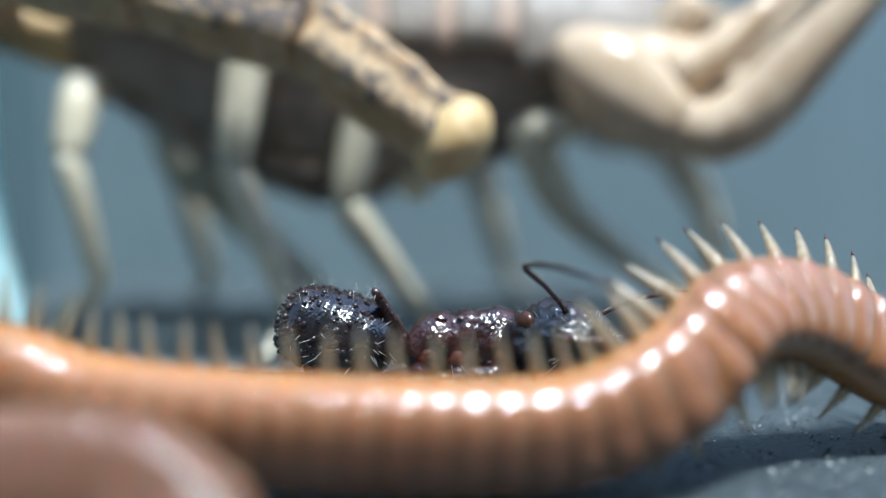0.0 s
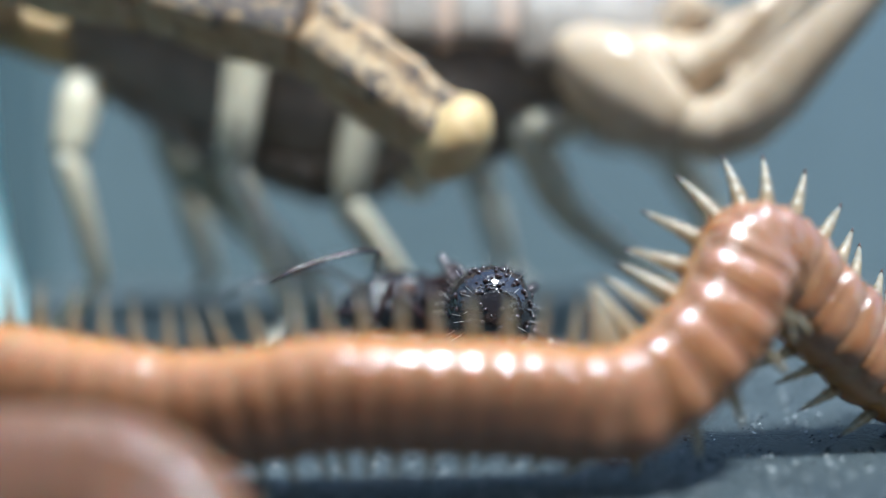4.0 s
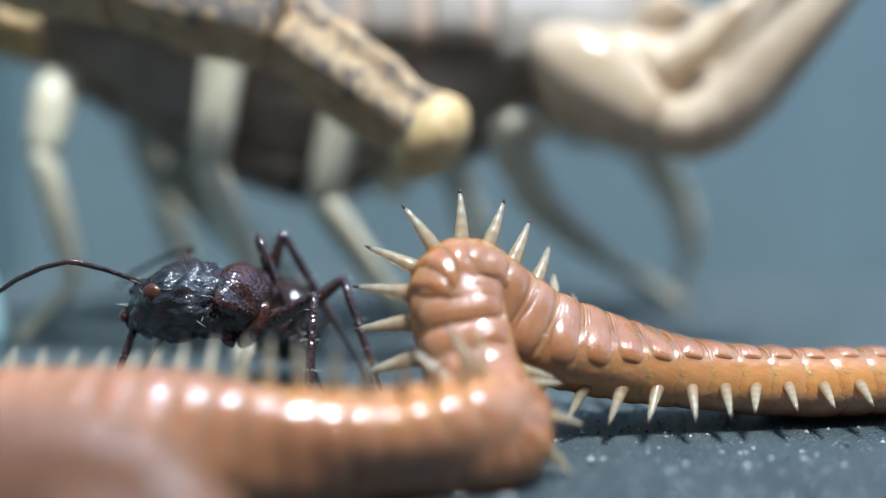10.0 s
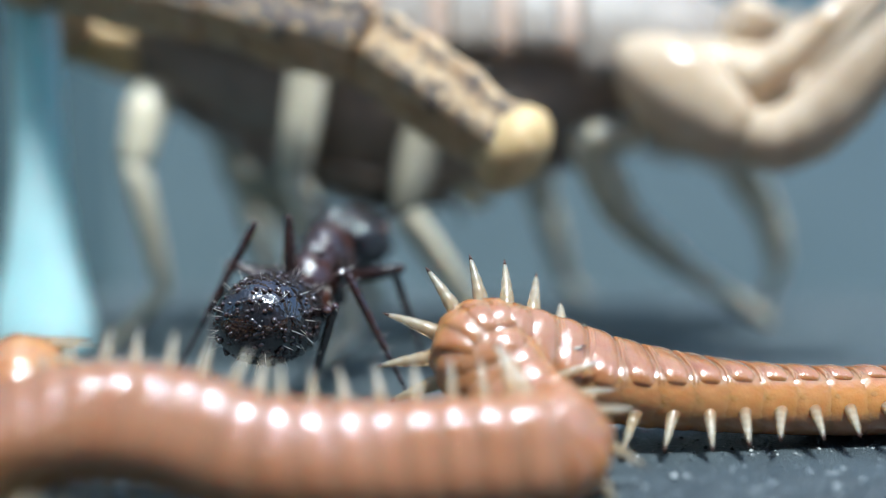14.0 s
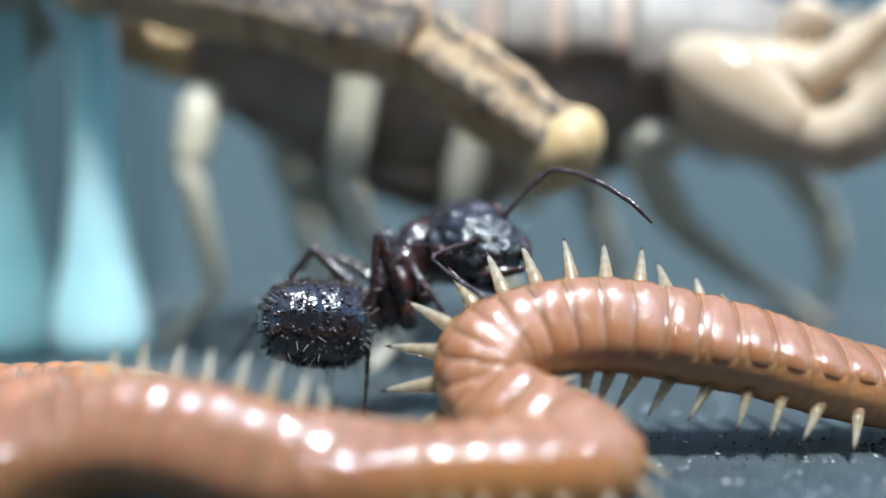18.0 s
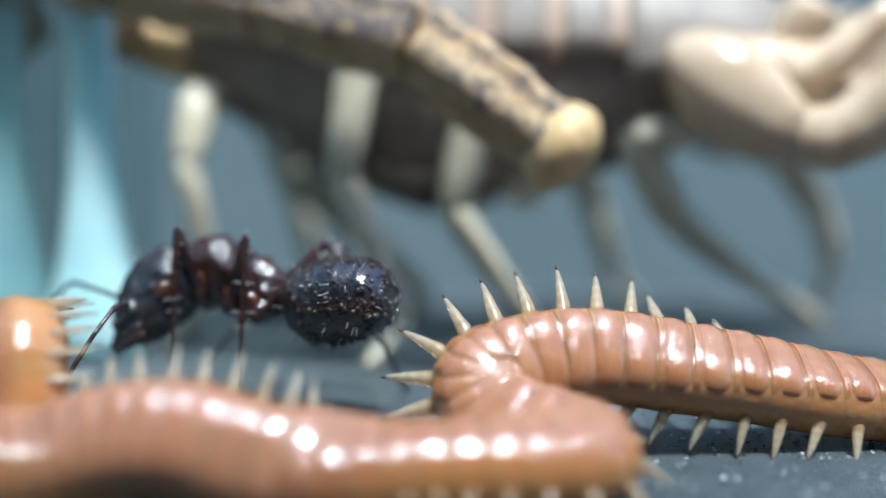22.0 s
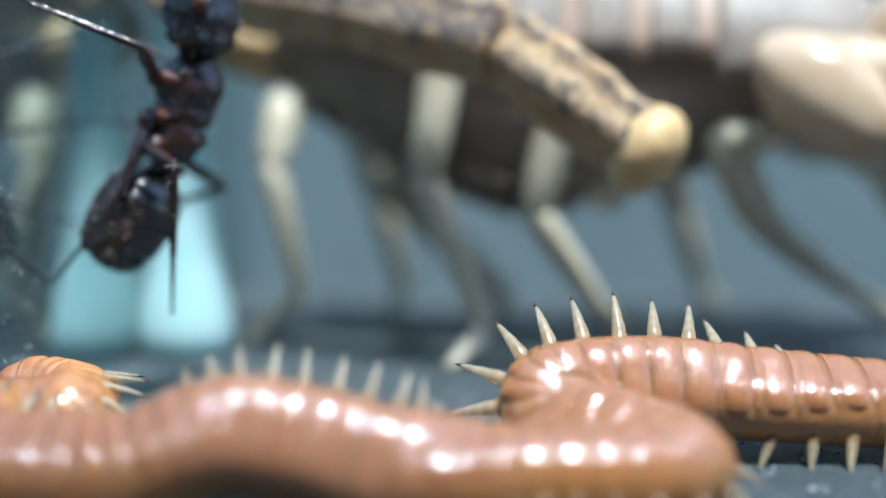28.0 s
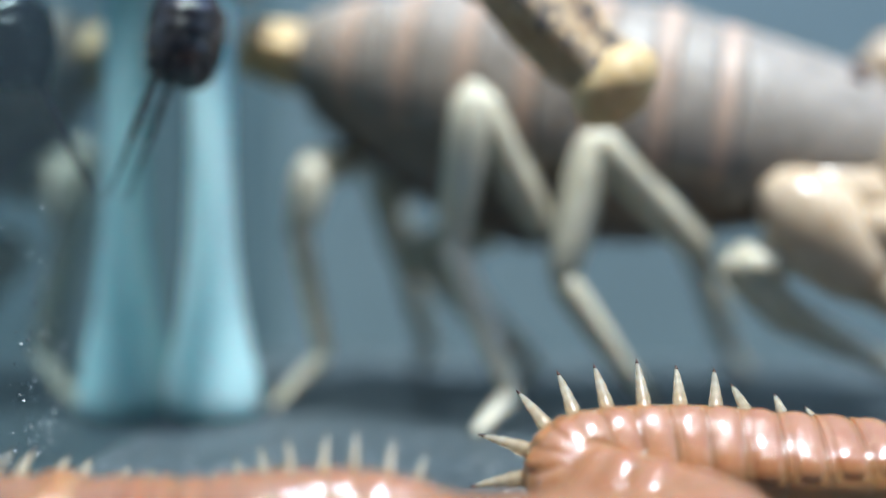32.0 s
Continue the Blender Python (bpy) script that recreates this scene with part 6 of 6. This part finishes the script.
    ant_pose(18, (-3.97, 37.7, 6.48), (-6.06, 35.4, 3.32), (-0.96, 34.89, 5.62), (-9.78, 33.31, 3.85), (0, 0, 1), {"hr": (-6.2, 34.2, 0.46, -6, 34, 5.88), "hl": (-12.14, 37.2, 1.04, -9.8, 36.8, 5.73), "mr": (-3.14, 34.5, 3.35), "ml": (-8.21, 38, 0.48)})
    ant_pose(18.5, (-4.12, 38.25, 6.23), (-5.98, 35.4, 3.39), (-0.84, 35.76, 5.43), (-10.27, 35.23, 3.62), (0, 0, 1), {"hr": (-6.19, 34.2, 0.46, -5.96, 34, 5.98), "hl": (-12.2, 37.2, 1.04, -9.97, 36.8, 5.76), "mr": (-2.8, 34.5, 3.35), "ml": (-8.21, 38, 0.11)})
    ant_pose(19, (-2.75, 38.3, 5.26), (-5.16, 35.4, 2.93), (-0.57, 41.58, 3.79), (-8.97, 33.51, 3.57), (0, 0, 1), {"hr": (-5.82, 34.2, 0.47, -4.85, 34, 5.5), "hl": (-11.57, 37.2, 0.87, -8.78, 36.8, 5.24), "mr": (-2.47, 34.5, 2.54), "ml": (-8.2, 38, 0.11)})
    ant_pose(20, (-3.11, 38.71, 5.89), (-5.26, 35.4, 3.89), (-0.92, 35.25, 4.97), (-9.55, 35.34, 4.18), (0, 0, 1), {"hr": (-5.89, 34.2, 0.42, -5.11, 34, 5.62), "hl": (-11.91, 37.2, 0.81, -9.57, 36.8, 5.4), "mr": (-2.12, 34.5, 3.15), "ml": (-8.16, 38, 0.24)})
    ant_pose(20.5, (-6.04, 39.27, 7.25), (-6.67, 35.6, 4.85), (-2.8, 37.11, 5.68), (-9.71, 32.83, 3.59), (0, 0, 1), {"hr": (-6.44, 34.2, 1.04, -6.46, 34, 5.93), "hl": (-11.95, 37.2, 1.53, -10.04, 36.8, 5.89), "fr": (-3.05, 35, 3.99, -5.17, 35, 3.87), "ml": (-8.68, 38, 1.49)})
    ant_pose(21, (-5.99, 39.66, 5.55), (-6.57, 35.6, 3.88), (-3.69, 36.44, 4.14), (-9.62, 32.57, 3.83), (0, 0, 1), {"hr": (-6.29, 34.2, 1.02, -6.13, 34, 5.91), "hl": (-11.78, 37.2, 1.51, -9.83, 36.8, 5.77), "fr": (-3.1, 35.2, 3.99, -3.33, 35.2, 4.91), "ml": (-8.15, 38, 1.48)})
    ant_pose(21.5, (-6.32, 39.43, 6.19), (-6.76, 35.6, 4.01), (-3.98, 36.07, 5.27), (-9.94, 32.73, 3.66), (0, 0, 1), {"hr": (-6.43, 34.2, 1.01, -6.44, 34, 5.91), "hl": (-11.83, 37.2, 1.51, -10.03, 36.8, 5.86), "fr": (-3.24, 35.2, 4.12, -3.56, 35.2, 4.9), "ml": (-8.15, 38, 1.47)})
    ant_pose(22, (-12.85, 37.12, 5.31), (-8.96, 35.6, 3.84), (-15.6, 35.2, 2.02), (-4.89, 34.41, 4.52), (0, 0, 1), {"hl": (-4.94, 36.8, 0.64, -6.53, 36.3, 6.64), "ml": (-10.5, 34.6, 1.15, -10.03, 34.4, 5.6), "mr": (-12.92, 37.5, 1.12), "fl": (-13.03, 35, 1.72), "fr": (-16.1, 37, 1.36)})
    ant_pose(22.5, (-12.42, 35.6, 5.7), (-8.39, 35.6, 3.13), (-16.68, 35.6, 2.11), (-3.65, 35.6, 4.24), (0, 0, 1), {"hl": (-5.19, 34.5, 1.15, -7.06, 34.4, 6.54), "ml": (-11.51, 34.8, 1.79, -10.89, 34.5, 4.19), "mr": (-11.36, 37.5, 1.65), "hr": (-8.55, 37.5, 1.3), "fl": (-12.61, 35.2, 1.78)})
    ant_pose(23, (-14.02, 37.02, 6.39), (-10.6, 35.6, 3.95), (-17.84, 35.02, 6.65), (-6.09, 35.6, 4.48), (0, 0, 1), {"fl": (-17.14, 34.8, 1.19, -16.15, 34.8, 4.31), "ml": (-8.18, 34.2, 1.14, -8.45, 34, 4.97), "hl": (-3.45, 34.6, 2.08, -6.38, 34.6, 4.88), "fr": (-17.92, 37, 1.72)})
    ant_pose(23.5, (-14.2, 35.6, 8.85), (-12.05, 35.6, 4.74), (-18.95, 35.6, 10.42), (-7.34, 35.6, 2.76), (0.5, 0, 0.8), {"fl": (-19.26, 35, 7.06, -15.36, 34.8, 7.56), "ml": (-16.02, 34.8, 2.07, -14.49, 34.6, 4.59), "hl": (-3.61, 34.3, 1.04, -9.88, 34.3, 4.78), "hr": (-9.13, 36.5, 0.89)})
    ant_pose(24, (-15.27, 36, 12.57), (-14.97, 35.7, 7.83), (-18.06, 36, 15.04), (-11.99, 35.3, 3.23), (1, 0, 0.1), {"hl": (-10.23, 34.8, 1.64, -12.4, 34.8, 7.68), "ml": (-19.21, 35.2, 7.59), "fl": (-19.07, 35.2, 11.13)})
    ant_pose(24.5, (-16.38, 36, 12.84), (-16.61, 35.8, 8.21), (-16.58, 36, 16.77), (-15.17, 35.5, 3.08), (1, 0, 0.1), {"hl": (-11.8, 35, 2.09, -15.17, 35, 7), "ml": (-21.05, 35.5, 7.9), "hr": (-12.75, 37, 3.65)})
    ant_pose(25, (-14.71, 35.8, 13.34), (-14.9, 35.6, 7.69), (-14.56, 35.8, 16.73), (-13.31, 35.5, 4.04), (1, 0, 0.1), {"ml": (-21, 35.2, 6.94), "hl": (-12.89, 34.6, 3.66, -15.52, 35, 6.94), "hr": (-11.7, 36.8, 2.96, -12.06, 37, 6.46), "fl": (-18.85, 35.1, 14.86, -17.03, 35.5, 10.4)})
    ant_pose(25.5, (-16.63, 35.8, 13.57), (-17.15, 35.6, 8.85), (-17.04, 35.8, 17), (-16.43, 35.5, 4.2), (1, 0, 0.1), {"ml": (-21, 35.2, 6.06), "hl": (-13.64, 35, 3.35), "mr": (-13.94, 37.1, 8.92)})
    ant_pose(27.5, (-15.09, 36.2, 13.13), (-17.46, 36, 8.33), (-14.94, 36.2, 16.56), (-20.41, 35.9, 4.61), (1, 0, 0.1), {"ml": (-21.07, 35.6, 4.06), "hl": (-15.87, 35.4, 3.14)})
    ant_pose(28, (-15.19, 36.2, 13.44), (-16.97, 36, 8.53), (-15.04, 36.2, 16.87), (-19.61, 35.9, 4.48), (1, 0, 0.1), {"ml": (-21.07, 35.6, 4.4, -16.66, 34, 8.86), "hl": (-16.31, 35.4, 3.44, -15.87, 34, 8.3)})
    ant_pose(29, (-14.94, 36.4, 13.88), (-16.81, 36.2, 9.18), (-14.97, 36.4, 17.35), (-19.95, 36.1, 5.12), (1, 0, 0.1), {"hl": (-20.78, 35.6, 4.32, -13.75, 34, 7.2), "ml": (-20.62, 35.8, 13.25)})
    ant_pose(30, (-14.02, 36.6, 17.86), (-15.52, 36.4, 13.44), (-14.14, 36.6, 21.27), (-19.18, 36.3, 10.18), (1, 0, 0.1), {"hl": (-19.42, 35.8, 10.18, -13.69, 34.5, 12.08), "hr": (-21.33, 37.4, 3.69)})
    ant_pose(30.5, (-14.65, 36.8, 17.68), (-15.99, 36.6, 13.15), (-14.77, 36.8, 20.99), (-19.45, 36.5, 10.09), (1, 0, 0.1), {"hl": (-21.12, 36, 9.25, -13.67, 34.8, 12.99), "hr": (-21.36, 37.6, 3.35)})
    ant_pose(31, (-15.46, 37.4, 18.95), (-16.56, 37.2, 14.32), (-15.59, 37.4, 22.52), (-20.07, 37.1, 11.29), (1, 0, 0.1), {"hl": (-21.21, 36.6, 9.24, -14.65, 35.5, 13.74), "hr": (-21.45, 38.2, 3.99)})
    ant_pose(31.5, (-16.34, 38.1, 21.21), (-17.27, 37.9, 16.35), (-16.4, 38.1, 24.89), (-19.35, 37.8, 12.74), (1, 0, 0.1), {"hl": (-21.32, 37.3, 9.62), "hr": (-21.53, 38.7, 6.57)})
    ant_pose(32, (-17.21, 38.7, 24.05), (-17.79, 38.5, 18.23), (-17.19, 38.7, 27.82), (-18.55, 38.4, 13.88), (1, 0, 0.1), {"hl": (-21.41, 37.9, 9.34, -16.8, 37, 15.75), "hr": (-21.59, 39.1, 8.28, -16.28, 38, 14.87)})
    for seg, rows in zip(SEGMENTS, WORM_ROWS):
        walk(seg, rows_to_end(rows))
    walk(ANT, rows_to_end(ANT_ROWS))
    walk(ANT_HEAD, rows_to_end(HEAD_ROWS))
    walk(GASTER, rows_to_end(GASTER_ROWS))
    for key, (femur, tibia) in BONES.items():
        walk(femur, rows_to_end(BONE_ROWS[key][0]))
        walk(tibia, rows_to_end(BONE_ROWS[key][1]))


motions()
